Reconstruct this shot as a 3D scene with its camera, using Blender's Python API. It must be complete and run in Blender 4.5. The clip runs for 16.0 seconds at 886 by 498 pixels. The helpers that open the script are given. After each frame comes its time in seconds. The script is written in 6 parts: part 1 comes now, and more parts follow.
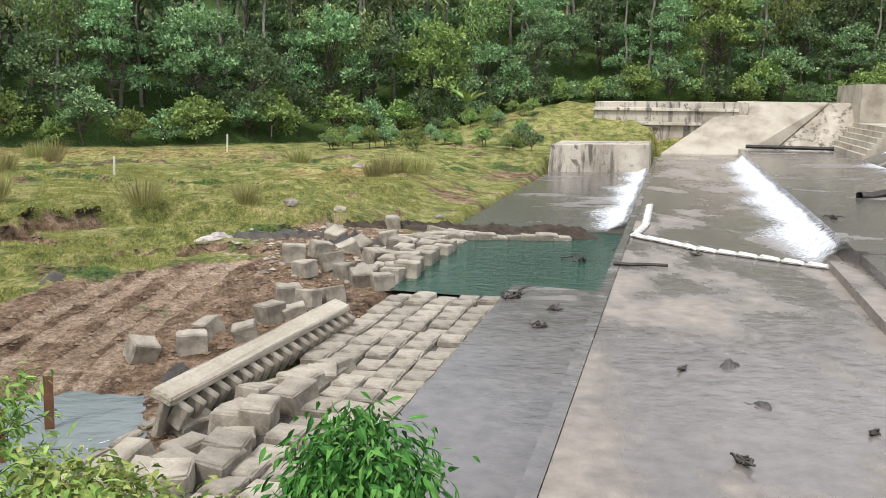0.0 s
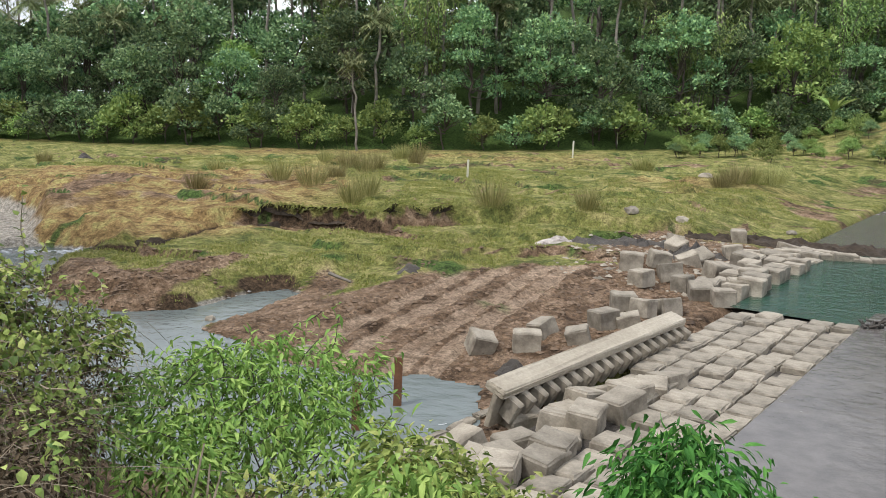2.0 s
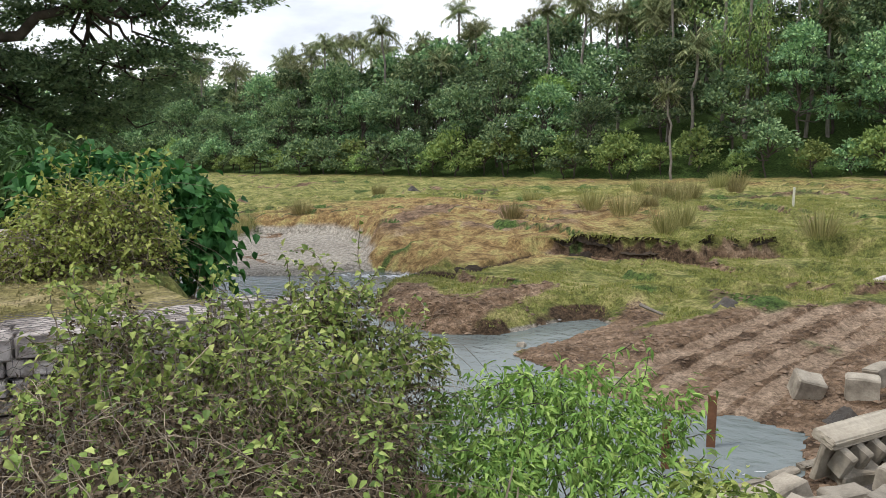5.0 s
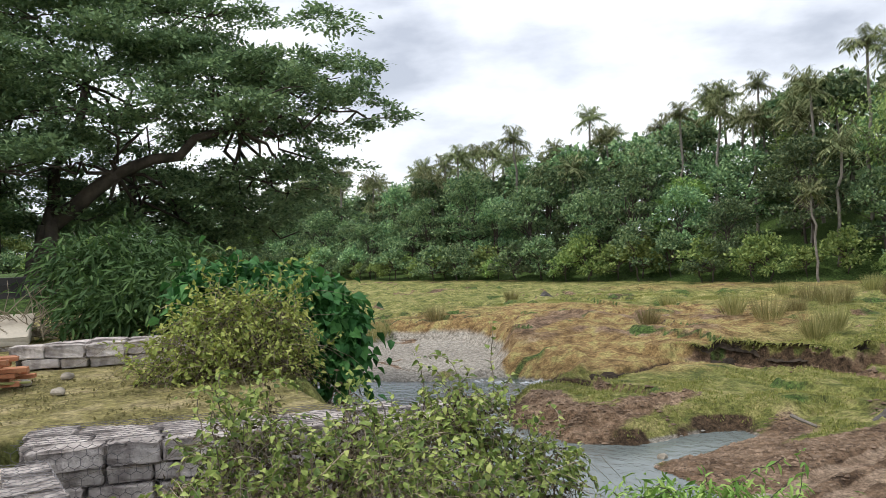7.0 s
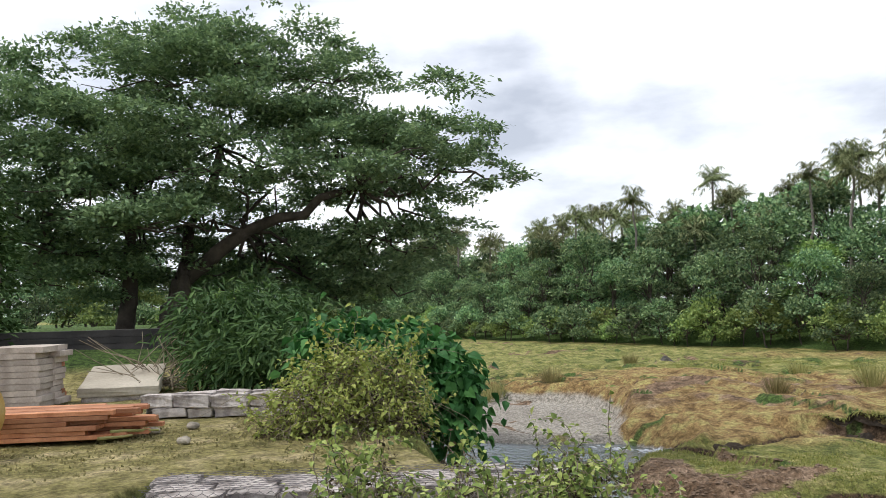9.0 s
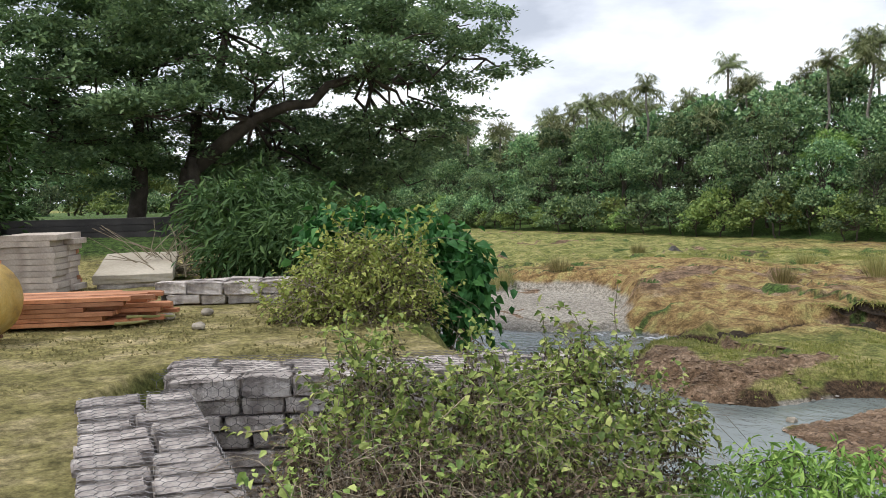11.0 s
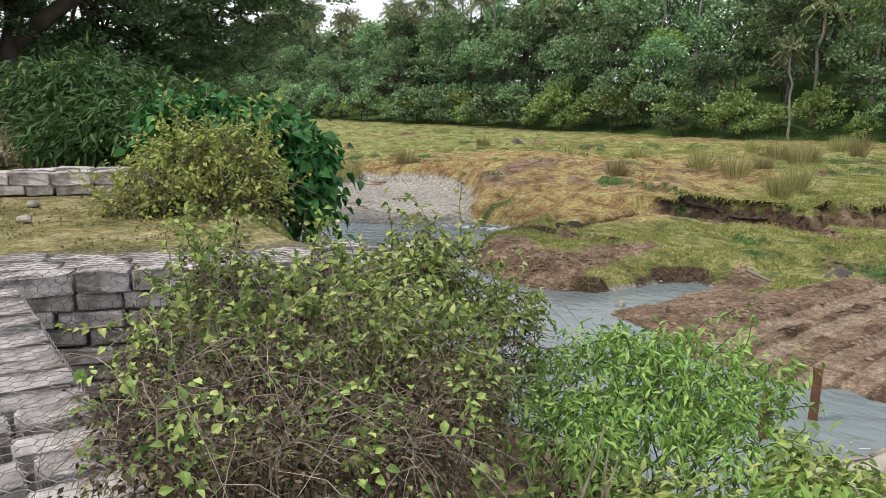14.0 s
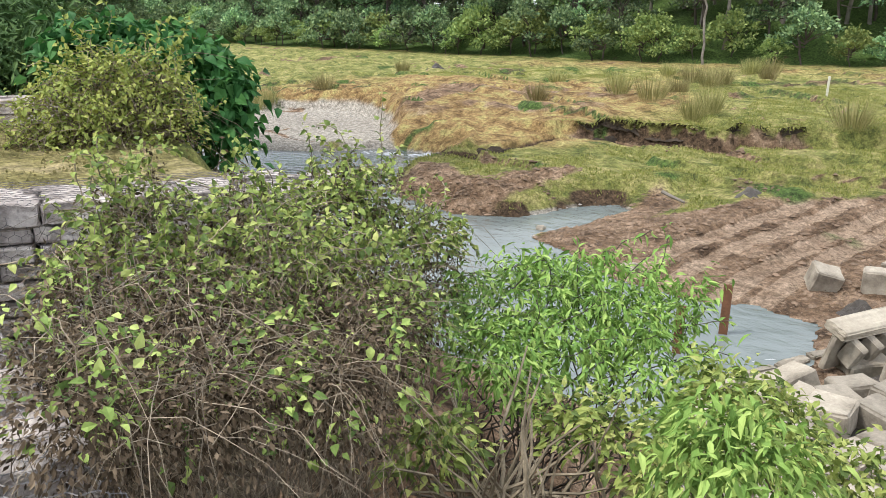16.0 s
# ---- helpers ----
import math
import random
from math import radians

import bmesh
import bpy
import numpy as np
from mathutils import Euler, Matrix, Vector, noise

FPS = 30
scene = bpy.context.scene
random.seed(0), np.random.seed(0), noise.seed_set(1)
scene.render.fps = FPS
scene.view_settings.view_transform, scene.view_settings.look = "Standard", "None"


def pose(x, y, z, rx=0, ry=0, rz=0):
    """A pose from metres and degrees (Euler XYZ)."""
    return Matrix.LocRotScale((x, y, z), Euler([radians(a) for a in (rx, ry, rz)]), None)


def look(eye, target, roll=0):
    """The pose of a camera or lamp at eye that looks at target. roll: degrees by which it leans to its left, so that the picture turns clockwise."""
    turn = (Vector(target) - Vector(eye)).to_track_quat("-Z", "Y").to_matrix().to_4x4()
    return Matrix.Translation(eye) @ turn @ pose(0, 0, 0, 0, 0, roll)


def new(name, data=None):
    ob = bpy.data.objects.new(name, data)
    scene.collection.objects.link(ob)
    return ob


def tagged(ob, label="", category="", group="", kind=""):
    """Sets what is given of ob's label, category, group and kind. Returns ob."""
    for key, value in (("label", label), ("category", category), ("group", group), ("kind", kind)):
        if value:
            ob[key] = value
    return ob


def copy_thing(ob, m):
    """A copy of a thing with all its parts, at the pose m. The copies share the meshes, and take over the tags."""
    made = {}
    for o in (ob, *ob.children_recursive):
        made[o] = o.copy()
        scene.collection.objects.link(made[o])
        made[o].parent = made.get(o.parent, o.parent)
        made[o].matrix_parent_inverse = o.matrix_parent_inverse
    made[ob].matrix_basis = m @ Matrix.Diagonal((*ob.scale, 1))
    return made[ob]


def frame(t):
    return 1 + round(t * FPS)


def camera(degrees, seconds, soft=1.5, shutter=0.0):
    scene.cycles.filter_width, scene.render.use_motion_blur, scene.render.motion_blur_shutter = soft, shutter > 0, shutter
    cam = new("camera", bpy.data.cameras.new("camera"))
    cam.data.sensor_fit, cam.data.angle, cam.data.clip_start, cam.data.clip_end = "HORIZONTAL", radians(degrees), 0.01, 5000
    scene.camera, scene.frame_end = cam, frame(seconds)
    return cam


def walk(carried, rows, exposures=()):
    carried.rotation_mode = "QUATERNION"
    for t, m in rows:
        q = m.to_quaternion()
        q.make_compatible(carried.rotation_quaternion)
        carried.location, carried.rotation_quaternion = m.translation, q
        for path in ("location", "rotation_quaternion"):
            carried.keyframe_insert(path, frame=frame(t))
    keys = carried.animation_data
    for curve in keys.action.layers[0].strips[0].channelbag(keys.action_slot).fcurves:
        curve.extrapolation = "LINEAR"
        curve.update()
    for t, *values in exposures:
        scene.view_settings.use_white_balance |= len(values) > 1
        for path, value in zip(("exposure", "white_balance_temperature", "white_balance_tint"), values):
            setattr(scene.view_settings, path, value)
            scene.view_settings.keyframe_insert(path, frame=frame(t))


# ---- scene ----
cam = camera(54.4, 16.0, soft=0.65)
EYE = 1.6
# seconds, and the camera's three angles in degrees
TURNS = [
    (0.0, 79.8, -0.8, 0.0),
    (0.5, 79.978, -0.291, 3.901),
    (1.0, 80.555, 1.009, 8.256),
    (1.5, 80.233, 0.264, 15.127),
    (2.0, 79.978, -0.646, 22.503),
    (2.5, 79.973, -0.047, 27.778),
    (3.0, 80.168, -0.031, 30.851),
    (3.5, 80.714, 0.676, 34.113),
    (4.0, 80.966, 1.252, 37.66),
    (4.2, 80.989, 1.342, 38.784),
    (6.3, 85.774, 2.384, 48.464),
    (6.5, 86.79, 2.494, 49.112),
    (7.0, 89.46, 2.585, 51.588),
    (7.5, 90.644, 2.138, 53.575),
    (8.0, 91.88, 1.878, 55.11),
    (8.5, 93.496, 1.928, 58.255),
    (8.7, 93.994, 1.774, 58.921),
    (10.8, 87.67, 1.772, 61.073),
    (11.0, 86.374, 1.317, 59.919),
    (11.5, 84.471, 0.55, 56.901),
    (12.0, 82.901, 0.372, 55.527),
    (12.5, 81.586, 0.585, 54.97),
    (13.0, 80.252, 0.395, 53.044),
    (13.5, 79.405, -0.087, 50.689),
    (14.0, 79.071, 0.007, 49.868),
    (14.5, 78.325, 0.218, 48.579),
    (15.0, 77.308, -0.036, 46.616),
    (15.5, 76.231, -0.383, 44.431),
    (16.0, 74.214, -0.015, 44.587),
]
walk(cam, [(t, pose(0, 0, EYE, rx, ry, rz)) for t, rx, ry, rz in TURNS], exposures=[(0.0, 0.62), (1.5, 0.48), (3.0, 0.33), (4.0, 0.33), (7.0, 0.32), (11.0, 0.32), (14.0, 0.46), (15.0, 0.54), (16.0, 0.88)])

# ---- light: bright overcast sky, weak wide sun ----
SUN_EL, SUN_AZ = 58.0, 215.0
world = bpy.data.worlds.new("sky")
scene.world = world
world.use_nodes = True
wn, wl = world.node_tree.nodes, world.node_tree.links
bg = wn["Background"]
sky = wn.new("ShaderNodeTexSky")
sky.sky_type = "NISHITA"
sky.sun_disc = False
sky.sun_elevation = radians(SUN_EL)
sky.sun_rotation = radians(SUN_AZ)
sky_gain = wn.new("ShaderNodeVectorMath")
sky_gain.operation = "SCALE"
sky_gain.inputs["Scale"].default_value = 0.10
wl.new(sky.outputs[0], sky_gain.inputs[0])
wc = wn.new("ShaderNodeTexCoord")
wmap = wn.new("ShaderNodeMapping")
wmap.inputs["Scale"].default_value = (1.0, 1.0, 2.6)
wl.new(wc.outputs["Generated"], wmap.inputs[0])
cloud = wn.new("ShaderNodeTexNoise")
cloud.inputs["Scale"].default_value = 3.2
cloud.inputs["Detail"].default_value = 7.0
cloud.inputs["Roughness"].default_value = 0.52
wl.new(wmap.outputs[0], cloud.inputs["Vector"])
ramp = wn.new("ShaderNodeValToRGB")
ramp.color_ramp.elements[0].position, ramp.color_ramp.elements[0].color = 0.35, (0.42, 0.45, 0.52, 1)
ramp.color_ramp.elements[1].position, ramp.color_ramp.elements[1].color = 0.68, (0.98, 0.99, 1.0, 1)
mid = ramp.color_ramp.elements.new(0.50)
mid.color = (0.74, 0.77, 0.84, 1)
wl.new(cloud.outputs["Fac"], ramp.inputs[0])
cover = wn.new("ShaderNodeMix")
cover.data_type = "RGBA"
cover.inputs[0].default_value = 0.88
wl.new(sky_gain.outputs[0], cover.inputs[6])
wl.new(ramp.outputs[0], cover.inputs[7])
wl.new(cover.outputs[2], bg.inputs["Color"])
bg.inputs["Strength"].default_value = 1.2
sun = new("sun", bpy.data.lights.new("sun", "SUN"))
sun.data.energy, sun.data.angle, sun.data.color = 1.9, radians(12), (1.0, 0.96, 0.9)
_el, _az = radians(SUN_EL), radians(SUN_AZ)
sun.matrix_world = look((0, 0, 0), (-math.sin(_az) * math.cos(_el), -math.cos(_az) * math.cos(_el), -math.sin(_el)))


# ---- materials ----
def material(name):
    m = bpy.data.materials.new(name)
    m.use_nodes = True
    return m, m.node_tree.nodes, m.node_tree.links, m.node_tree.nodes["Principled BSDF"]


def noise_node(n, l, scale, detail=5.0, rough=0.55, coord="Object", stretch=None):
    tc = n.new("ShaderNodeTexCoord")
    src = tc.outputs[coord]
    if stretch:
        mp = n.new("ShaderNodeMapping")
        mp.inputs["Scale"].default_value = stretch
        l.new(src, mp.inputs[0])
        src = mp.outputs[0]
    t = n.new("ShaderNodeTexNoise")
    t.inputs["Scale"].default_value, t.inputs["Detail"].default_value, t.inputs["Roughness"].default_value = scale, detail, rough
    l.new(src, t.inputs["Vector"])
    return t.outputs["Fac"]


def ramp_node(n, l, fac, stops):
    r = n.new("ShaderNodeValToRGB")
    els = r.color_ramp.elements
    while len(els) < len(stops):
        els.new(0.5)
    for e, (p, c) in zip(els, stops):
        e.position, e.color = p, (*c, 1) if len(c) == 3 else c
    l.new(fac, r.inputs[0])
    return r.outputs[0]


def mix_node(n, l, fac, a, b, mode="MIX"):
    m = n.new("ShaderNodeMix")
    m.data_type, m.blend_type = "RGBA", mode
    for socket, v in ((m.inputs[0], fac), (m.inputs[6], a), (m.inputs[7], b)):
        if isinstance(v, (int, float)):
            socket.default_value = v
        elif isinstance(v, tuple):
            socket.default_value = (*v, 1)
        else:
            l.new(v, socket)
    return m.outputs[2]


def step_node(n, l, value, lo, hi):
    m = n.new("ShaderNodeMapRange")
    m.interpolation_type = "SMOOTHSTEP"
    m.inputs[1].default_value, m.inputs[2].default_value = lo, hi
    l.new(value, m.inputs[0])
    return m.outputs[0]


def bump_node(n, l, bsdf, height, strength, distance):
    b = n.new("ShaderNodeBump")
    b.inputs["Strength"].default_value, b.inputs["Distance"].default_value = strength, distance
    l.new(height, b.inputs["Height"])
    l.new(b.outputs[0], bsdf.inputs["Normal"])


def leaf_material(name, colours, spread=0.35, gloss=0.62, through_light=0.16):
    """Leaf green that differs from leaf to leaf and from plant to plant."""
    m, n, l, p = material(name)
    geo = n.new("ShaderNodeNewGeometry")
    info = n.new("ShaderNodeObjectInfo")
    steps = [(i / max(1, len(colours) - 1), c) for i, c in enumerate(colours)]
    base = ramp_node(n, l, geo.outputs["Random Per Island"], steps)
    hsv = n.new("ShaderNodeHueSaturation")
    add = n.new("ShaderNodeMapRange")
    add.inputs[3].default_value, add.inputs[4].default_value = 1 - spread, 1 + spread
    l.new(info.outputs["Random"], add.inputs[0])
    l.new(add.outputs[0], hsv.inputs["Value"])
    hue = n.new("ShaderNodeMapRange")
    hue.inputs[3].default_value, hue.inputs[4].default_value = 0.472, 0.518
    l.new(info.outputs["Random"], hue.inputs[0])
    l.new(hue.outputs[0], hsv.inputs["Hue"])
    l.new(base, hsv.inputs["Color"])
    l.new(hsv.outputs[0], p.inputs["Base Color"])
    p.inputs["Roughness"].default_value = gloss
    p.inputs["Specular IOR Level"].default_value = 0.22
    tr = n.new("ShaderNodeBsdfTranslucent")
    l.new(hsv.outputs[0], tr.inputs["Color"])
    mixer = n.new("ShaderNodeMixShader")
    mixer.inputs[0].default_value = through_light
    l.new(p.outputs[0], mixer.inputs[1])
    l.new(tr.outputs[0], mixer.inputs[2])
    l.new(mixer.outputs[0], n["Material Output"].inputs["Surface"])
    return m


def rough_material(name, stops, scale, rough=0.85, bump=0.5, depth=0.02, fine=40.0, random_tone=0.0, island=False):
    """Stone, earth, bark or timber: two scales of tone and a fine relief."""
    m, n, l, p = material(name)
    a = noise_node(n, l, scale)
    b = noise_node(n, l, fine, 6.0, 0.65)
    c = ramp_node(n, l, a, stops)
    c = mix_node(n, l, 0.55, c, ramp_node(n, l, b, [(0.25, (0.45, 0.45, 0.45)), (0.7, (1.0, 1.0, 1.0))]), "MULTIPLY")
    if random_tone:
        hsv = n.new("ShaderNodeHueSaturation")
        mr = n.new("ShaderNodeMapRange")
        mr.inputs[3].default_value, mr.inputs[4].default_value = 1 - random_tone, 1 + random_tone
        if island:
            l.new(n.new("ShaderNodeNewGeometry").outputs["Random Per Island"], mr.inputs[0])
        else:
            l.new(n.new("ShaderNodeObjectInfo").outputs["Random"], mr.inputs[0])
        l.new(mr.outputs[0], hsv.inputs["Value"])
        l.new(c, hsv.inputs["Color"])
        c = hsv.outputs[0]
    l.new(c, p.inputs["Base Color"])
    p.inputs["Roughness"].default_value = rough
    bump_node(n, l, p, b, bump, depth)
    return m


def ground_material():
    m, n, l, p = material("river_plain")

    def att(name):
        a = n.new("ShaderNodeAttribute")
        a.attribute_name = name
        return a.outputs["Fac"]

    big = noise_node(n, l, 0.22, 6.0, 0.6)
    mid = noise_node(n, l, 1.3, 6.0, 0.65)
    fine = noise_node(n, l, 6.5, 7.0, 0.78)
    grass = ramp_node(n, l, mid, [(0.36, (0.115, 0.14, 0.04)), (0.5, (0.255, 0.265, 0.08)), (0.63, (0.41, 0.37, 0.155))])
    dry = ramp_node(n, l, mid, [(0.36, (0.17, 0.105, 0.045)), (0.5, (0.37, 0.25, 0.11)), (0.62, (0.46, 0.40, 0.16))])
    soil = ramp_node(n, l, mid, [(0.36, (0.095, 0.062, 0.04)), (0.5, (0.25, 0.165, 0.105)), (0.64, (0.42, 0.30, 0.21))])
    silt = ramp_node(n, l, fine, [(0.3, (0.33, 0.30, 0.26)), (0.7, (0.53, 0.49, 0.43))])
    lush_and_shade = ramp_node(n, l, fine, [(0.3, (0.035, 0.065, 0.018)), (0.7, (0.125, 0.205, 0.05))])
    lawn = ramp_node(n, l, mid, [(0.36, (0.23, 0.21, 0.075)), (0.5, (0.40, 0.35, 0.145)), (0.64, (0.58, 0.485, 0.27))])

    def zone(name, base, tint, lo=0.35, hi=0.65):
        s = n.new("ShaderNodeMath")
        s.operation = "MULTIPLY_ADD"
        l.new(mid, s.inputs[0])
        s.inputs[1].default_value = 0.5
        l.new(att(name), s.inputs[2])
        return mix_node(n, l, step_node(n, l, s.outputs[0], lo + 0.25, hi + 0.25), base, tint)

    raw = ramp_node(n, l, fine, [(0.3, (0.035, 0.025, 0.016)), (0.7, (0.16, 0.105, 0.065))])
    c = zone("dry", grass, dry, 0.3, 0.8)
    c = zone("lawn", c, lawn)
    c = zone("silt", c, silt)
    c = zone("soil", c, soil)
    packed = ramp_node(n, l, mid, [(0.36, (0.32, 0.225, 0.155)), (0.64, (0.50, 0.375, 0.275))])
    c = zone("track", c, packed)
    c = zone("wood_and_shade", c, lush_and_shade)
    c = zone("raw", c, raw)
    grit = noise_node(n, l, 17.0, 4.0, 0.7)
    c = mix_node(n, l, 0.65, c, ramp_node(n, l, fine, [(0.38, (0.24, 0.24, 0.22)), (0.60, (1.42, 1.42, 1.42))]), "MULTIPLY")
    c = mix_node(n, l, 0.5, c, ramp_node(n, l, grit, [(0.36, (0.36, 0.36, 0.34)), (0.58, (1.36, 1.36, 1.36))]), "MULTIPLY")
    c = mix_node(n, l, 0.35, c, ramp_node(n, l, big, [(0.3, (0.55, 0.52, 0.5)), (0.65, (1.1, 1.1, 1.1))]), "MULTIPLY")
    l.new(c, p.inputs["Base Color"])
    p.inputs["Roughness"].default_value = 0.95
    p.inputs["Specular IOR Level"].default_value = 0.2
    bump_node(n, l, p, fine, 1.0, 0.16)
    return m


def water_material(name, colour, ripple, rough=0.06, scale=2.2):
    m, n, l, p = material(name)
    a = noise_node(n, l, scale, 4.0, 0.55, stretch=(1.0, 1.6, 1.0))
    tone = noise_node(n, l, 0.35, 4.0)
    c = ramp_node(n, l, tone, [(0.3, tuple(v * 0.8 for v in colour)), (0.7, tuple(min(1, v * 1.2) for v in colour))])
    l.new(c, p.inputs["Base Color"])
    p.inputs["Roughness"].default_value = rough
    p.inputs["IOR"].default_value = 1.33
    bump_node(n, l, p, a, ripple, 0.08)
    return m


def wet_concrete(name, tone, wet=0.5, drift=(1.0, 1.0, 1.0)):
    """Old concrete under a thin film of running water: dry crust and wet, shining patches."""
    m, n, l, p = material(name)
    big = noise_node(n, l, 0.35, 6.0, 0.6, stretch=drift)
    mid = noise_node(n, l, 2.4, 6.0, 0.6)
    fine = noise_node(n, l, 26.0, 5.0, 0.7)
    wave = noise_node(n, l, 3.0, 4.0, 0.6, stretch=(1.0, 1.4, 1.0))
    base = ramp_node(n, l, mid, [(0.3, tuple(v * 0.72 for v in tone)), (0.7, tuple(v * 1.2 for v in tone))])
    base = mix_node(n, l, 0.35, base, ramp_node(n, l, fine, [(0.3, (0.6, 0.6, 0.6)), (0.7, (1, 1, 1))]), "MULTIPLY")
    film = step_node(n, l, big, 0.62 - wet * 0.5, 0.78 - wet * 0.5)
    dark = mix_node(n, l, 1.0, base, (0.55, 0.55, 0.58), "MULTIPLY")
    l.new(mix_node(n, l, film, base, dark), p.inputs["Base Color"])
    r = n.new("ShaderNodeMapRange")
    r.inputs[3].default_value, r.inputs[4].default_value = 0.7, 0.16
    l.new(film, r.inputs[0])
    l.new(r.outputs[0], p.inputs["Roughness"])
    h = n.new("ShaderNodeMix")
    l.new(film, h.inputs[0])
    l.new(fine, h.inputs[2])
    l.new(wave, h.inputs[3])
    bump_node(n, l, p, h.outputs[0], 0.45, 0.03)
    return m


GROUND = ground_material()
STREAM = water_material("silty_stream_water", (0.14, 0.165, 0.163), 0.4, 0.08)
POOL = water_material("green_pool_water", (0.010, 0.055, 0.034), 0.8, 0.07, 2.6)
APRON_WET = wet_concrete("wet_apron_concrete", (0.255, 0.233, 0.205), 0.62, (0.5, 1.0, 1.0))
APRON = wet_concrete("washed_apron_concrete", (0.30, 0.26, 0.22), 0.5, (1.0, 0.5, 1.0))
def foam_material():
    """White water that thins out into streaks."""
    m, n, l, p = material("white_water")
    p.inputs["Base Color"].default_value, p.inputs["Roughness"].default_value = (0.74, 0.76, 0.79, 1), 0.6
    a = n.new("ShaderNodeAttribute")
    a.attribute_name = "thick"
    s = noise_node(n, l, 5.0, 7.0, 0.75)
    add = n.new("ShaderNodeMath")
    add.operation = "ADD"
    l.new(a.outputs["Fac"], add.inputs[0])
    l.new(s, add.inputs[1])
    l.new(step_node(n, l, add.outputs[0], 0.60, 1.16), p.inputs["Alpha"])
    bump_node(n, l, p, s, 0.6, 0.05)
    return m


FOAM = foam_material()
CONCRETE = rough_material("weathered_concrete", [(0.32, (0.30, 0.255, 0.20)), (0.46, (0.43, 0.38, 0.30)), (0.66, (0.54, 0.485, 0.395))], 0.5, 0.85, 0.4, 0.02, 14.0)
def stained_concrete():
    """Cast concrete with dark vertical weeping, patches of black growth and pale scoured places."""
    m, n, l, p = material("stained_concrete")
    big = noise_node(n, l, 0.4, 5.0, 0.6)
    weep = noise_node(n, l, 1.0, 5.0, 0.65, stretch=(1.6, 1.6, 0.16))
    grain = noise_node(n, l, 12.0, 6.0, 0.7)
    c = ramp_node(n, l, big, [(0.35, (0.33, 0.285, 0.225)), (0.6, (0.56, 0.505, 0.42))])
    c = mix_node(n, l, step_node(n, l, weep, 0.50, 0.66), c, (0.13, 0.115, 0.095))
    c = mix_node(n, l, step_node(n, l, noise_node(n, l, 0.9, 6.0, 0.7), 0.56, 0.64), c, (0.16, 0.145, 0.12))
    c = mix_node(n, l, 0.5, c, ramp_node(n, l, grain, [(0.3, (0.55, 0.55, 0.53)), (0.7, (1.05, 1.05, 1.05))]), "MULTIPLY")
    l.new(c, p.inputs["Base Color"])
    p.inputs["Roughness"].default_value = 0.9
    bump_node(n, l, p, grain, 0.5, 0.03)
    return m


STAINED = stained_concrete()
BLOCK = rough_material("block_concrete", [(0.34, (0.18, 0.155, 0.12)), (0.5, (0.345, 0.305, 0.245)), (0.66, (0.47, 0.42, 0.34))], 1.7, 0.88, 0.6, 0.02, 22.0, 0.22)
GABION = rough_material("gabion_block", [(0.34, (0.22, 0.19, 0.175)), (0.48, (0.49, 0.435, 0.405)), (0.64, (0.74, 0.68, 0.635))], 4.0, 0.95, 1.0, 0.035, 24.0, 0.2)
WIRE, _n, _l, _p = material("galvanised_wire")
_p.inputs["Base Color"].default_value, _p.inputs["Metallic"].default_value, _p.inputs["Roughness"].default_value = (0.17, 0.165, 0.17, 1), 0.5, 0.6
MUD = rough_material("dark_wet_mud", [(0.3, (0.035, 0.03, 0.026)), (0.7, (0.10, 0.085, 0.07))], 2.0, 0.55, 0.9, 0.08, 9.0)
# dug mud, and the undercut banks' shade put into the earth colour
EARTH_AND_SHADE = rough_material("dark_earth_and_shade", [(0.3, (0.03, 0.022, 0.015)), (0.7, (0.085, 0.062, 0.043))], 2.0, 0.95, 0.9, 0.06, 9.0)
BARK = rough_material("bark", [(0.3, (0.045, 0.035, 0.028)), (0.7, (0.13, 0.105, 0.085))], 2.0, 0.9, 0.9, 0.04, 12.0)
PALE_BARK = rough_material("pale_trunk", [(0.3, (0.16, 0.14, 0.115)), (0.7, (0.32, 0.29, 0.25))], 1.5, 0.9, 0.6, 0.03, 10.0)
TWIG = rough_material("dry_twig", [(0.3, (0.12, 0.095, 0.06)), (0.7, (0.37, 0.31, 0.22))], 6.0, 0.85, 0.4, 0.01, 30.0, 0.35, True)
DARK_TWIG = rough_material("grey_dead_twig", [(0.3, (0.12, 0.095, 0.068)), (0.7, (0.42, 0.35, 0.26))], 6.0, 0.9, 0.4, 0.01, 30.0, 0.5, True)
RUST = rough_material("rusty_steel", [(0.3, (0.10, 0.045, 0.022)), (0.7, (0.26, 0.12, 0.06))], 3.0, 0.8, 0.5, 0.01, 30.0)
TIMBER = rough_material("red_timber", [(0.3, (0.40, 0.155, 0.07)), (0.7, (0.62, 0.29, 0.15))], 4.0, 0.7, 0.3, 0.005, 40.0, 0.3)
BOARD = rough_material("cement_stained_board", [(0.3, (0.33, 0.27, 0.225)), (0.7, (0.58, 0.50, 0.44))], 3.0, 0.85, 0.4, 0.01, 30.0, 0.15)
DARKWOOD = rough_material("tarred_timber", [(0.3, (0.018, 0.016, 0.016)), (0.7, (0.06, 0.053, 0.05))], 3.0, 0.7, 0.4, 0.01, 20.0, 0.3)
YELLOW = rough_material("worn_yellow_paint", [(0.3, (0.30, 0.20, 0.10)), (0.48, (0.62, 0.40, 0.10)), (0.7, (0.70, 0.52, 0.20))], 3.5, 0.5, 0.35, 0.01, 25.0)
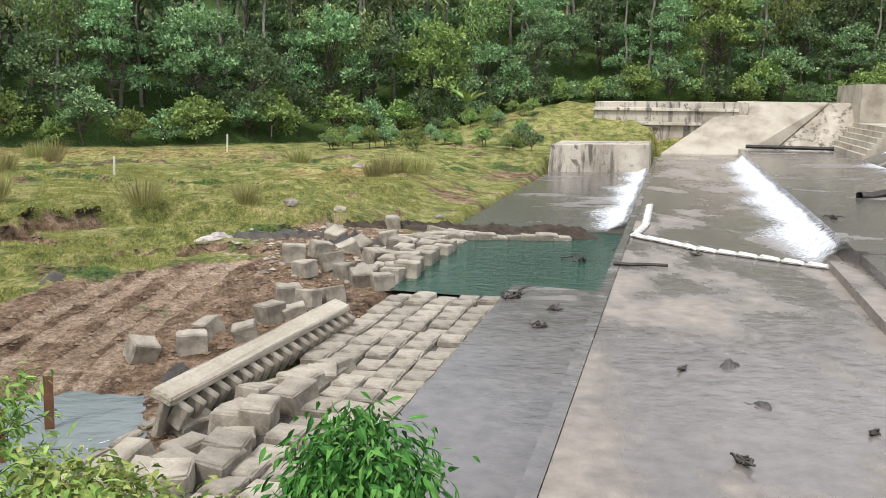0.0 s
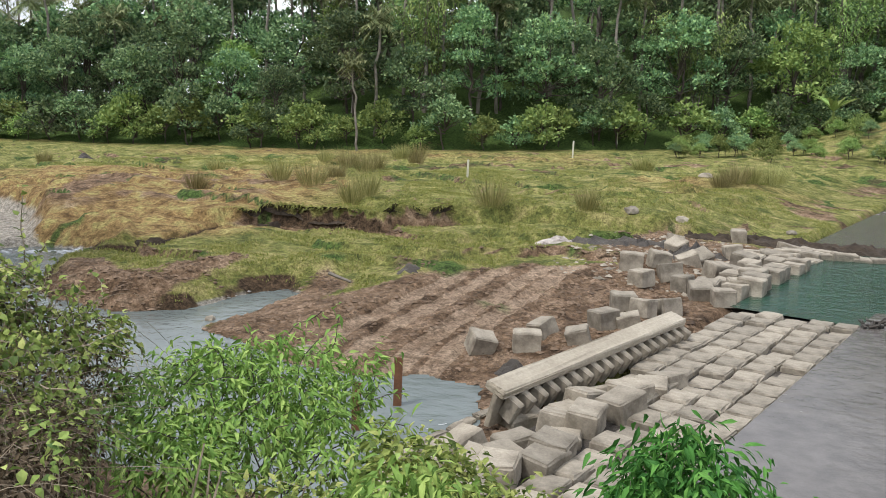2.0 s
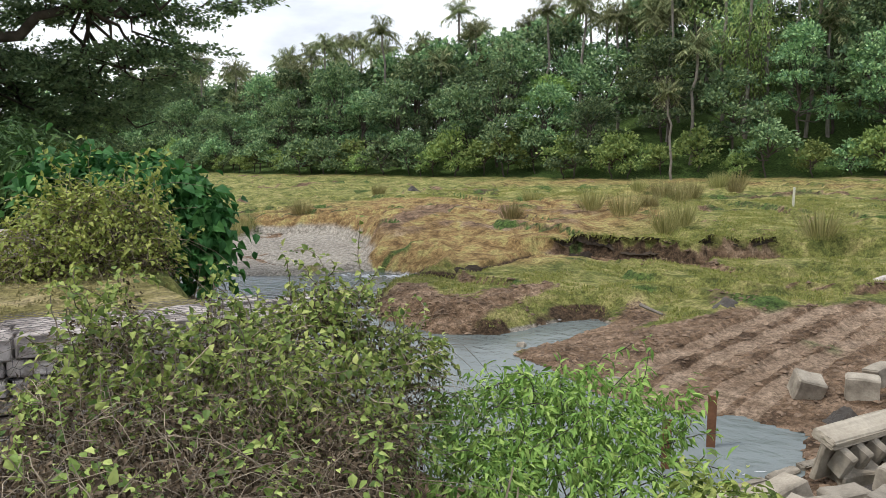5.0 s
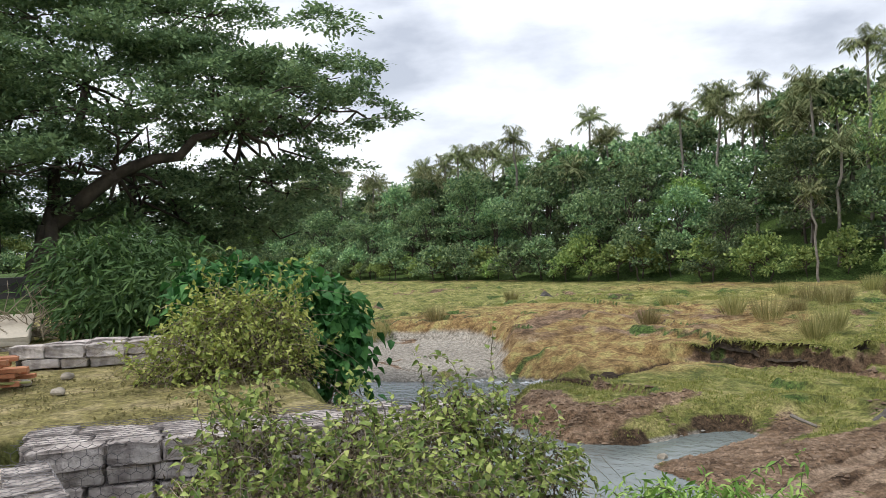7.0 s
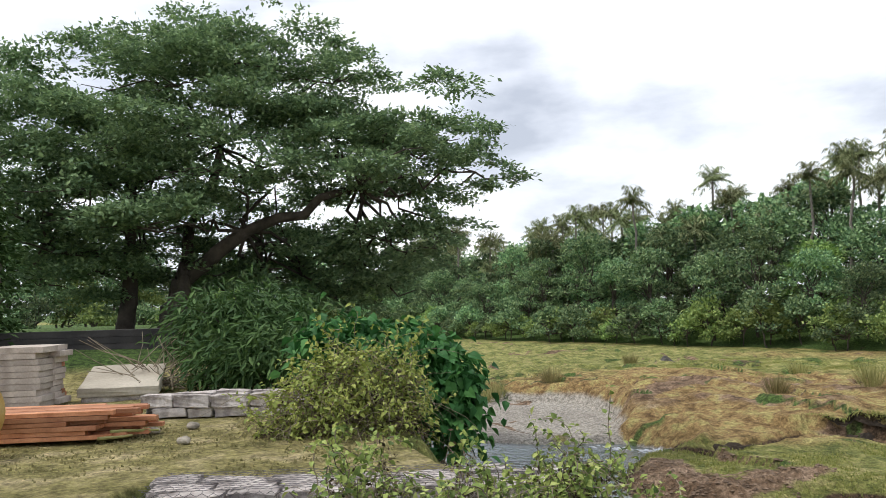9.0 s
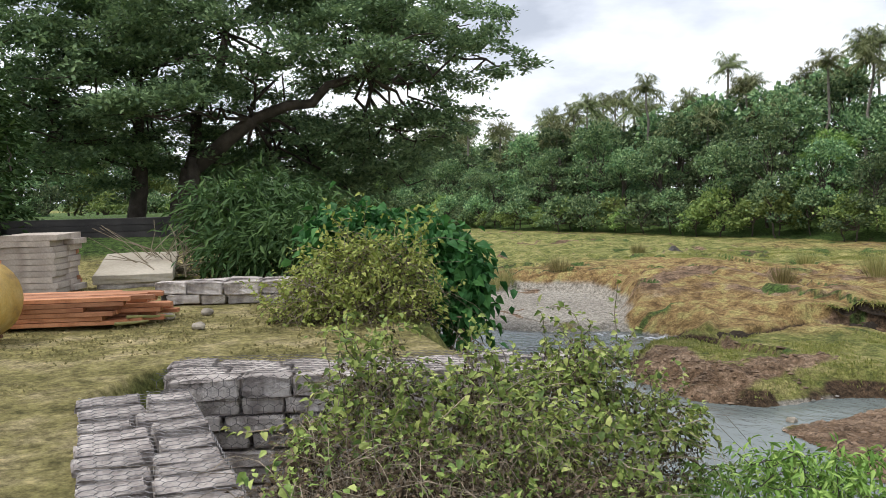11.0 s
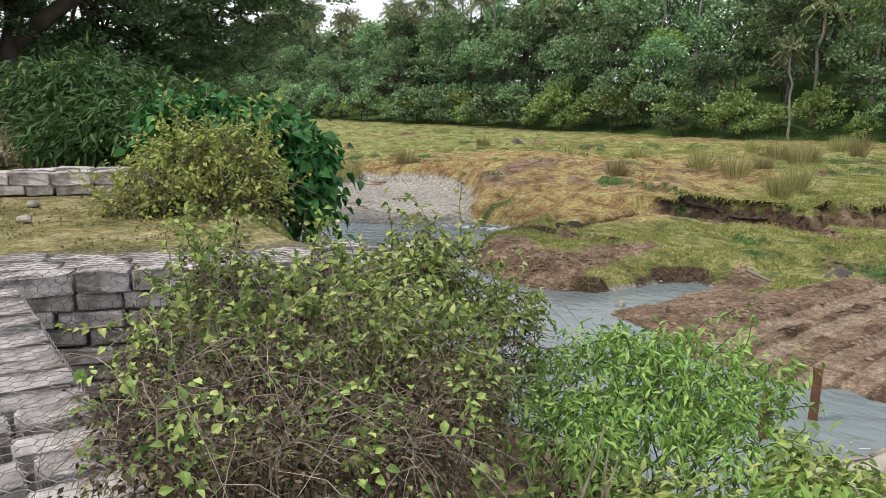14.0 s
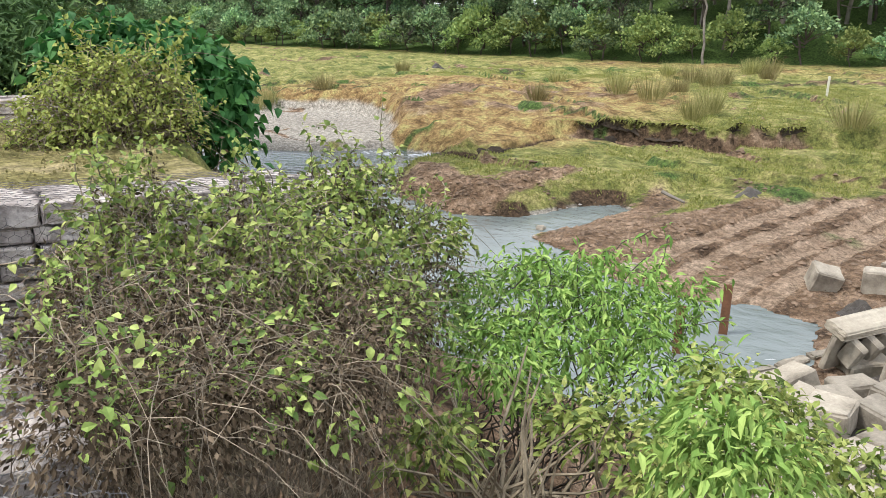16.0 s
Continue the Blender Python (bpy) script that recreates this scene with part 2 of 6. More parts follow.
WHITE = rough_material("white_sandbag_cloth", [(0.3, (0.55, 0.53, 0.48)), (0.7, (0.8, 0.78, 0.74))], 4.0, 0.85, 0.4, 0.02, 20.0)
STAKE = rough_material("white_painted_stake", [(0.3, (0.62, 0.60, 0.50)), (0.7, (0.8, 0.78, 0.66))], 6.0, 0.7, 0.2, 0.005, 40.0)

FOREST_LEAF = leaf_material("forest_leaf", [(0.062, 0.118, 0.064), (0.130, 0.222, 0.108), (0.215, 0.325, 0.150), (0.34, 0.44, 0.21)], 0.5)
PALE_LEAF = leaf_material("pale_forest_leaf", [(0.12, 0.20, 0.065), (0.22, 0.32, 0.095), (0.36, 0.45, 0.15)], 0.3)
PALM_LEAF = leaf_material("palm_frond", [(0.10, 0.14, 0.06), (0.19, 0.225, 0.10), (0.31, 0.335, 0.165)], 0.3)
RAIN_LEAF = leaf_material("rain_tree_leaf", [(0.10, 0.19, 0.10), (0.175, 0.31, 0.15), (0.30, 0.47, 0.22)], 0.1, 0.6, 0.26)
VINE_LEAF = leaf_material("vine_leaf", [(0.085, 0.16, 0.045), (0.19, 0.30, 0.075), (0.32, 0.45, 0.12), (0.48, 0.57, 0.19)], 0.2, 0.6, 0.22)
BRIGHT_LEAF = leaf_material("fresh_leaf", [(0.12, 0.255, 0.055), (0.225, 0.40, 0.09), (0.37, 0.53, 0.15)], 0.15)
DARK_LEAF = leaf_material("dark_leaf", [(0.022, 0.075, 0.02), (0.042, 0.125, 0.03), (0.085, 0.20, 0.05)], 0.2)
YELLOW_LEAF = leaf_material("yellowing_leaf", [(0.179, 0.235, 0.055), (0.289, 0.344, 0.083), (0.414, 0.442, 0.124)], 0.2)
BROWN_LEAF = leaf_material("withered_leaf", [(0.04, 0.032, 0.018), (0.13, 0.105, 0.06), (0.30, 0.25, 0.155)], 0.2, 0.8)
DEEP_LEAF = leaf_material("deep_green_leaf", [(0.033, 0.069, 0.022), (0.058, 0.112, 0.034), (0.098, 0.162, 0.047)], 0.15, 0.7)
BLADE = leaf_material("grass_blade", [(0.156, 0.204, 0.046), (0.266, 0.296, 0.077), (0.406, 0.39, 0.14)], 0.2, 0.6)
REED = leaf_material("reed_blade", [(0.20, 0.20, 0.075), (0.31, 0.30, 0.12), (0.44, 0.40, 0.19)], 0.2, 0.7)


# ---- mesh tools ----
RNG = np.random.default_rng(7)


def rotz(a):
    c, s = math.cos(a), math.sin(a)
    return np.array([[c, -s, 0], [s, c, 0], [0, 0, 1.0]])


def fbm(x, y, scale, octaves=4, seed=0):
    """Smooth value noise on arrays, about -1 to 1."""
    total, amp, norm = np.zeros_like(x, dtype=float), 1.0, 0.0
    for o in range(octaves):
        u, v = x * scale * 2 ** o + 17.3 * seed + 5.1 * o, y * scale * 2 ** o - 9.7 * seed + 3.3 * o
        i, j = np.floor(u).astype(np.int64), np.floor(v).astype(np.int64)
        fu, fv = u - i, v - j
        fu, fv = fu * fu * (3 - 2 * fu), fv * fv * (3 - 2 * fv)

        def at(a, b):
            h = (a * 374761393 + b * 668265263 + seed * 974711 + o * 15731) & 0x7FFFFFFF
            h = ((h ^ (h >> 13)) * 1274126177) & 0x7FFFFFFF
            return ((h ^ (h >> 16)) & 0xFFFF) / 32767.5 - 1

        total += amp * ((at(i, j) * (1 - fu) + at(i + 1, j) * fu) * (1 - fv) + (at(i, j + 1) * (1 - fu) + at(i + 1, j + 1) * fu) * fv)
        norm += amp
        amp *= 0.5
    return total / norm


def smooth(v, lo, hi):
    t = np.clip((v - lo) / (hi - lo), 0, 1)
    return t * t * (3 - 2 * t)


def mesh_from(name, verts, faces, mat, shade=False):
    me = bpy.data.meshes.new(name)
    me.from_pydata([tuple(v) for v in verts] if not isinstance(verts, np.ndarray) else verts.tolist(), [], faces if not isinstance(faces, np.ndarray) else faces.tolist())
    me.materials.append(mat)
    if shade:
        me.polygons.foreach_set("use_smooth", [True] * len(me.polygons))
    me.update()
    return me


def part(name, me, parent, label="", m=None):
    ob = new(name, me)
    ob.parent = parent
    if m is not None:
        ob.matrix_local = m
    if label:
        ob["label"] = label
    return ob


def thing(name, place, label, category, group="", kind="", rz=0.0):
    ob = new(name)
    ob.matrix_world = pose(*place, 0, 0, rz)
    return tagged(ob, label, category, group, kind)


def box_data(sx, sy, sz, bevel=0.02, rough=0.0, cuts=1, seed=0):
    """A box standing on z = 0 with worn edges, as vertex and face lists."""
    bm = bmesh.new()
    bmesh.ops.create_cube(bm, size=1)
    bmesh.ops.scale(bm, vec=(sx, sy, sz), verts=bm.verts)
    bmesh.ops.translate(bm, vec=(0, 0, sz / 2), verts=bm.verts)
    if bevel:
        bmesh.ops.bevel(bm, geom=bm.edges[:] + bm.verts[:], offset=bevel, segments=1, affect="EDGES", profile=0.6)
    if cuts > 1:
        bmesh.ops.subdivide_edges(bm, edges=bm.edges[:], cuts=cuts - 1, use_grid_fill=True)
    if rough:
        r = random.Random(seed)
        for v in bm.verts:
            v.co += Vector((r.uniform(-rough, rough), r.uniform(-rough, rough), r.uniform(-rough, rough)))
    return bm


def bm_mesh(name, bm, mat):
    me = bpy.data.meshes.new(name)
    bm.to_mesh(me)
    bm.free()
    me.materials.append(mat)
    return me


def box_mesh(name, sx, sy, sz, mat, bevel=0.02, rough=0.0, cuts=1, seed=0):
    return bm_mesh(name, box_data(sx, sy, sz, bevel, rough, cuts, seed), mat)


def tubes(paths, sides=5):
    """Tapered tubes: each path is a list of (x, y, z, radius)."""
    verts, faces = [], []
    for path in paths:
        p = np.array(path, float)
        start = len(verts)
        for i in range(len(p)):
            d = p[min(i + 1, len(p) - 1), :3] - p[max(i - 1, 0), :3]
            d = d / (np.linalg.norm(d) + 1e-9)
            a = np.cross(d, (0.31, 0.52, 0.79) if abs(d[2]) > 0.9 else (0, 0, 1.0))
            a /= np.linalg.norm(a) + 1e-9
            b = np.cross(d, a)
            for k in range(sides):
                w = 2 * math.pi * k / sides
                verts.append(p[i, :3] + p[i, 3] * (a * math.cos(w) + b * math.sin(w)))
        for i in range(len(p) - 1):
            for k in range(sides):
                q = start + i * sides
                faces.append((q + k, q + (k + 1) % sides, q + sides + (k + 1) % sides, q + sides + k))
        faces.append(tuple(start + (len(p) - 1) * sides + k for k in range(sides)))
    return np.array(verts), faces


def bent(a, b, r0, r1, steps=5, sway=0.1, rng=RNG):
    """A path from a to b that wanders a little, thinning from r0 to r1."""
    a, b = np.array(a, float), np.array(b, float)
    ln = np.linalg.norm(b - a)
    out = []
    for i in range(steps + 1):
        t = i / steps
        w = rng.normal(0, sway * ln * math.sin(math.pi * t) * 0.5 + 1e-9, 3)
        out.append((*(a + (b - a) * t + w), r0 + (r1 - r0) * t))
    return out


def leaves(at, out, length, width, droop=0.3, jitter=0.5, rng=RNG, shape=4, vary=0.4):
    """Leaves at the points, pointing roughly along out; shape 4: a folded kite, 6: an ovate blade with a drooping tip."""
    n = len(at)
    d = out + rng.normal(0, jitter, (n, 3))
    d[:, 2] -= droop
    d /= np.linalg.norm(d, axis=1)[:, None] + 1e-9
    up = np.array([0, 0, 1.0]) + rng.normal(0, jitter, (n, 3))
    s = np.cross(d, up)
    s /= np.linalg.norm(s, axis=1)[:, None] + 1e-9
    u = np.cross(s, d)
    ln = (length * rng.uniform(1 - vary, 1 + vary, n))[:, None]
    wd = ln * width / length
    if shape == 4:
        v = np.stack([at, at + d * ln * 0.45 + s * wd * 0.5 + u * wd * 0.15, at + d * ln, at + d * ln * 0.45 - s * wd * 0.5 + u * wd * 0.15], 1)
        idx = np.array([[0, 1, 2, 3]])
    else:
        v = np.stack([at, at + d * ln * 0.3 + s * wd * 0.5 + u * wd * 0.18, at + d * ln * 0.62 + s * wd * 0.38 + u * wd * 0.1 - u * ln * 0.05,
                      at + d * ln - u * ln * 0.22, at + d * ln * 0.62 - s * wd * 0.38 + u * wd * 0.1 - u * ln * 0.05, at + d * ln * 0.3 - s * wd * 0.5 + u * wd * 0.18,
                      at + d * ln * 0.5 - u * ln * 0.02], 1)
        idx = np.array([[0, 1, 6, 5], [1, 2, 3, 6], [6, 3, 4, 5]])
    k = v.shape[1]
    faces = (idx[None] + (np.arange(n) * k)[:, None, None]).reshape(-1, 4)
    return v.reshape(-1, 3), faces


def lobe_points(lobes, n, rng=RNG, low=-0.5, shell=0.55):
    """Points in the outer shells of ellipsoid lobes (x, y, z, r, rz), and the outward directions."""
    w = np.array([q[3] ** 2 for q in lobes])
    pick = rng.choice(len(lobes), n, p=w / w.sum())
    q = np.array(lobes)[pick]
    d = rng.normal(0, 1, (n, 3))
    d /= np.linalg.norm(d, axis=1)[:, None]
    d[:, 2] = np.where(d[:, 2] < low, -d[:, 2], d[:, 2])
    rr = shell + (1 - shell) * rng.random(n) ** 0.6
    lump = 1 + 0.18 * np.sin(d[:, 0] * 7 + pick) * np.sin(d[:, 1] * 6 + 2 * pick) + 0.1 * rng.normal(0, 1, n)
    p = q[:, :3] + d * (rr * lump)[:, None] * np.stack([q[:, 3], q[:, 3], q[:, 4]], 1)
    return p, d


def clumped(p, d, per, spread, rng=RNG):
    """Draws points together into small sprays of about 'per' leaves."""
    k = max(1, len(p) // per)
    home = rng.integers(0, k, len(p))
    return p[home] + rng.normal(0, spread, p.shape), d[home] + rng.normal(0, 0.35, d.shape)


def merge(*pairs):
    vs, fs, off = [], [], 0
    for v, f in pairs:
        vs.append(np.asarray(v))
        fs.extend([tuple(int(i) + off for i in q) for q in f])
        off += len(v)
    return np.concatenate(vs), fs


# ---- the lie of the land ----
# the dam's own axes: along its crest, and upstream across it
DAM = radians(-15.1)
AX, BX = np.array([-math.sin(DAM), math.cos(DAM)]), np.array([math.cos(DAM), math.sin(DAM)])


def dam_xy(a, b):
    return (a * AX[0] + b * BX[0], a * AX[1] + b * BX[1])


def polyline_distance(x, y, pts):
    """Distance to a polyline whose points carry a width; the distance is in widths."""
    best = np.full_like(x, 1e9, dtype=float)
    for (x0, y0, w0), (x1, y1, w1) in zip(pts[:-1], pts[1:]):
        dx, dy = x1 - x0, y1 - y0
        t = np.clip(((x - x0) * dx + (y - y0) * dy) / (dx * dx + dy * dy), 0, 1)
        best = np.minimum(best, np.hypot(x - x0 - t * dx, y - y0 - t * dy) / (w0 + t * (w1 - w0)))
    return best


def inside(x, y, pts):
    """Signed distance-like mask of a polygon: metres, positive inside."""
    r = np.zeros_like(x, dtype=bool)
    best = np.full_like(x, 1e9, dtype=float)
    for (x0, y0), (x1, y1) in zip(pts, pts[1:] + pts[:1]):
        cross = ((y0 > y) != (y1 > y)) & (x < (x1 - x0) * (y - y0) / (y1 - y0 + 1e-12) + x0)
        r ^= cross
        dx, dy = x1 - x0, y1 - y0
        t = np.clip(((x - x0) * dx + (y - y0) * dy) / (dx * dx + dy * dy), 0, 1)
        best = np.minimum(best, np.hypot(x - x0 - t * dx, y - y0 - t * dy))
    return np.where(r, best, -best)


TREELINE = [(-170, 64), (-115, 63), (-84, 57), (-60, 60), (-35, 61), (-20, 71), (-10, 80), (0, 88), (10, 91), (30, 93), (60, 88), (100, 60), (140, 20)]
# water's edge of the stream: the far bank first, then back along the near one
STREAM_EDGE = [(-60, 26), (-44, 22.5), (-36, 18.8), (-29.4, 19.2), (-27, 21.4), (-26, 23.0), (-23.4, 23.4), (-22.6, 22.3), (-22, 20), (-20.5, 18.2), (-18.9, 17.4), (-16.2, 16.75), (-14.6, 17.8), (-14.4, 19.8), (-13.6, 21.0), (-13.0, 20.6), (-12.9, 18.4), (-13.1, 16.6), (-12.4, 16.2), (-10.9, 15.6), (-9.6, 15.05), (-7.9, 14.9), (-6.7, 15.5), (-5.4, 15.3), (-4.9, 13.8), (-4.5, 12.4), (-3.5, 10.2), (-3, 8), (-5, 7.5), (-8, 8.5), (-12, 10.5), (-16, 12), (-20, 13.5), (-26, 15.5), (-34, 16), (-60, 22)]
SANDBAR = [(-45, 26), (-39, 28.6), (-36, 30.3), (-33, 29), (-30.4, 27.3), (-28.3, 25.3), (-26.2, 23.5), (-27, 21.6), (-29.4, 19.0), (-36, 18.6), (-44, 22.5)]
TERRACE = [(140, -8), (20, -2), (6, 0.2), (-2.6, 0.6), (-7.7, 1.2), (-8.5, 1.8), (-7.0, 4.9), (-8.0, 4.9), (-11.0, 5.7), (-14.5, 7.0), (-21, 9.5), (-32, 14), (-48, 19), (-90, 30), (-400, 60), (-400, -400), (140, -400)]
DIRT = [(-13.2, 16.2), (-12.5, 18.2), (-11.3, 20.2), (-10.4, 21.8), (-7.4, 24.6), (-5.0, 26.5), (-3.0, 24.5), (-4.0, 20.0), (-4.6, 15.2), (-6.7, 14.4), (-9.0, 14.6)]
CUT = [(-21.0, 27.0), (-19.4, 28.9), (-18.6, 29.3), (-17.0, 29.7), (-15.2, 29.9), (-13.1, 32.0), (-10.4, 33.2), (-6.0, 32.8), (-1.8, 33.6)]


def land(x, y):
    """Heights of the ground, and how much of each cover lies on it."""
    tl = np.interp(x, [p[0] for p in TREELINE], [p[1] for p in TREELINE])
    s = y - tl
    n1, n2, n3 = fbm(x, y, 0.08, 4, 1), fbm(x, y, 0.5, 4, 2), fbm(x, y, 1.7, 3, 3)
    # meadow, and the lower bench in front of the broken bank
    edge = np.interp(x, [p[0] for p in CUT], [p[1] for p in CUT]) + 0.7 * fbm(x, y, 0.45, 3, 8) * smooth(np.abs(x + 17.5), 2.2, 4.0)
    on_cut = smooth(x, -24, -19) * (1 - smooth(x, -3, 1))
    upper = smooth(y - edge, -0.12, 0.08) * on_cut + smooth(y - (19 + 0.16 * np.abs(x)), -4, 10) * (1 - on_cut)
    trench = np.exp(-((y - edge + 0.75) / 0.6) ** 2) * on_cut * smooth(np.abs(x + 15.5), 5.5, 3.0)
    z = -3.42 + 0.66 * upper + 0.10 * n1 + 0.11 * n2 + 0.06 * n3 + 0.03 * fbm(x, y, 4.0, 2, 5) - 0.35 * trench
    # small eroded ledges that step across the meadow
    q = 2.6 * fbm(x * 0.55 + 3, y * 1.15, 0.16, 4, 14) + 0.05 * y
    fr = q - np.floor(q)
    z += 0.34 * (smooth(fr, 0.44, 0.56) - fr) * smooth(y, 16, 22) * (1 - smooth(s, -8, -2))
    crack = polyline_distance(x + 0.25 * n2, y, [(-22.6, 21.6, 0.2), (-20.6, 22.2, 0.3), (-20.4, 24.5, 0.3), (-20.2, 26.8, 0.35), (-19.0, 27.4, 0.3)])
    hollow = smooth(crack, 1.6, 0.5)
    z -= 0.3 * hollow
    moss = smooth(np.abs(fr - 0.5), 0.16, 0.05) * smooth(fbm(x, y, 0.3, 3, 16), -0.2, 0.2) * smooth(y, 16, 22)
    scarp = smooth(np.abs(fr - 0.5), 0.13, 0.03) * smooth(fbm(x, y, 0.25, 3, 15), -0.2, 0.15) * smooth(y, 16, 22)
    hum = smooth(np.hypot((x + 27) / 9, (y - 31) / 8), 1.2, 0.3)
    z += hum * (0.30 + 0.22 * n2)
    # far side: the bank under the trees, higher towards the far end of the dam
    rise = smooth(x, -6, 14)
    z = z + rise * smooth(s, -22, -6) * (3.6 + 0.3 * n2)
    slope = 0.29 * smooth(x, -105, -22) + 0.04 + 0.10 * smooth(x, -8, 22)
    z += np.where(s > 0, np.minimum(s, 90) * slope * (1 + 0.15 * n1), 0)
    # worked earth with wheel ruts
    dirt = smooth(inside(x, y, DIRT) + 0.7 * n2, -0.7, 0.9)
    across = (x + 8) - (y - 15) * 0.07
    ruts = 0.12 * np.sin(across * 8.5 + 1.6 * n2) + 0.08 * np.sin(across * 2.4 + 1.0) + 0.6 * fbm(across * 2.2, y * 0.5, 1.3, 3, 12) + 0.4 * fbm(x, y, 4.5, 2, 13)
    z = z * (1 - dirt) + dirt * (-3.66 + 0.03 * (y - 18) + 0.12 * ruts + 0.07 * n3 + 0.04 * n2)
    lanes = [polyline_distance(x + 0.12 * n2, y, [(x0, 14.6, 0.26), (x0 + 0.25, 19.2, 0.3), (x0 + 0.75, 25.6, 0.34)]) for x0 in (-9.5, -8.6, -7.45, -6.75)]
    lane = np.minimum.reduce(lanes)
    track = smooth(lane + 0.25 * n3, 1.15, 0.7) * dirt
    z += dirt * (0.05 * smooth(np.abs(lane - 1.55), 0.5, 0.0)) - 0.07 * track
    spoil = polyline_distance(x, y, [(-5.4, 13.6, 1.4), (-4.0, 19.5, 1.3), (-3.0, 25.5, 1.5), (-2.2, 31.0, 1.8)]) + 0.3 * n2
    z += 0.08 * n3 * smooth(spoil, 1.2, 0.7) - 0.1 * smooth(spoil, 1.2, 0.7)
    # stream bed
    wet = inside(x, y, STREAM_EDGE) + 0.24 * n2 + 0.12 * n3
    sand = smooth(inside(x, y, SANDBAR) + 0.5 * n2, -0.5, 0.4)
    z = z * (1 - sand) + sand * (-3.90 + 0.03 * n2 + 0.02 * n3)
    muddy = smooth(x, -13.7, -12.3)
    steep = (0.62 + 0.25 * n1) * (1 - muddy) + 0.17 * muddy
    z = np.where(wet > 0, -4.06 - 0.35 * smooth(wet, 0, 1.2), np.minimum(z, -3.99 + steep * np.clip(-wet, 0, 400) + 0.9 * np.clip(-wet - 3.0, 0, 400)))
    slump = smooth(x, -20.6, -19.4) * (1 - smooth(x, -15.8, -14.8)) * smooth(-wet, 2.6, 1.4) * smooth(wet, 0.25, 0.0)
    z += slump * (0.22 * np.abs(fbm(x, y, 1.3, 3, 41)) + 0.12 * fbm(x, y, 4.0, 2, 42))
    brink = smooth(-wet, 0.75, 0.3) * (1 - sand) * (1 - muddy) * smooth(x, -24.5, -22.5) * smooth(n2, -0.25, 0.15) * (1 - 0.8 * slump)
    # under the dam's slabs, and the wet flat beside them
    a, b = x * AX[0] + y * AX[1], x * BX[0] + y * BX[1]
    flat = smooth(b, -15, -9.5) * smooth(a, 26, 34) * (1 - smooth(a, 56, 62))
    z = z * (1 - flat) + flat * (-3.68 + 0.06 * n2 + 0.03 * n3)
    shore = smooth(b, -10.5, -8.6) * smooth(a, 18, 20) * (1 - smooth(a, 33, 36))
    z = z * (1 - shore) + shore * (-3.74 + 0.07 * n3)
    near_under = smooth(b, -7.6, -6.6) * smooth(a, 5, 7) * (1 - smooth(a, 25, 28))
    far_under = smooth(b, -9.2, -8.0) * smooth(a, 24, 27) * (1 - smooth(a, 61, 66))
    mid_under = smooth(b, -2.2, -1.6) * smooth(a, 5, 7) * (1 - smooth(a, 78, 82)) * (1 - smooth(b, 40, 44))
    low = np.maximum(np.maximum(near_under, far_under), mid_under)
    z = z * (1 - low) + low * np.minimum(z, -5.0)
    # the terrace on which the camera stands
    te = inside(x, y, TERRACE)
    te_n = te + 0.25 * n2
    wall_side = smooth(x, -9.5, -7.5)
    drop = np.where(te > 0, 0.0, -np.clip(-te_n * 1.5, 0, 5.5)) * (1 - wall_side) + wall_side * np.where(te > -0.25, 0.0, -1.2 - np.clip((-te_n - 0.3) * 0.55, 0, 5))
    top = 0.02 * n2 + 0.015 * n3 - 0.05 + 0.8 * smooth(-x, 19, 25) * (1 - smooth(-x, 60, 90)) - 2.2 * smooth(-x, 60, 120)
    top = top - 0.3 * (1 - smooth(te, 0.12, 0.3)) * smooth(x, -9.6, -9.0)
    z = np.maximum(z, top + drop)
    is_terr = smooth(te, -0.4, 0.1)
    masks = {
        "track": track,
        "dry": np.clip(1.0 * smooth(np.hypot((x + 30) / 15, (y - 32) / 12), 1.25, 0.5) + 0.22 * smooth(y, 34, 52) + 0.05 + 0.6 * n1 + 0.3 * n2, 0, 1) * (1 - is_terr),
        "lawn": is_terr * smooth(te, 0, 0.5),
        "silt": np.clip(sand + 0.9 * smooth(wet, -0.3, 0.05), 0, 1) * (1 - is_terr),
        "soil": np.clip(np.maximum.reduce([dirt, smooth(spoil, 1.25, 0.85), shore, 0.75 * flat * smooth(n2, -0.25, 0.2), 0.8 * scarp * (1 - is_terr), smooth(y - edge, 0.12, 0.0) * smooth(y - edge, -1.3, -0.3) * on_cut * (0.15 + 0.85 * smooth(np.abs(x + 16.5), 4.5, 3.0)), 0.8 * hum * smooth(n2, -0.1, 0.35),
                                           slump, 0.9 * smooth(-wet, 2.4, 0.8) * muddy * (1 - smooth(x, -4.6, -4.0)),
                                           smooth(te, -0.1, -0.6) * smooth(te, -4, -3), 0.7 * smooth(np.hypot((x + 4) / 3, (y - 30) / 4), 1.1, 0.6)]), 0, 1),
        # exposed earth on banks and ledges, dark crack, and shade painted at the cut
        "raw": np.clip(np.maximum.reduce([brink, 0.55 * scarp * smooth(np.abs(fr - 0.5), 0.05, 0.02), smooth(y - edge, 0.1, 0.0) * smooth(y - edge, -0.5, -0.15) * on_cut * smooth(np.abs(x + 17.0), 3.0, 1.6), 0.9 * hollow]), 0, 1) * (1 - is_terr),
        # forest floor, moss, and the rain tree's shade and litter painted on the terrace
        "wood_and_shade": np.clip(np.maximum(smooth(s, -1.5, 1.0), 0.62 * moss), 0, 1) * (1 - is_terr) + 0.75 * is_terr * smooth(-x, 19.5, 23),
    }
    return z, masks


def height(x, y):
    return float(land(np.array([float(x)]), np.array([float(y)]))[0][0])


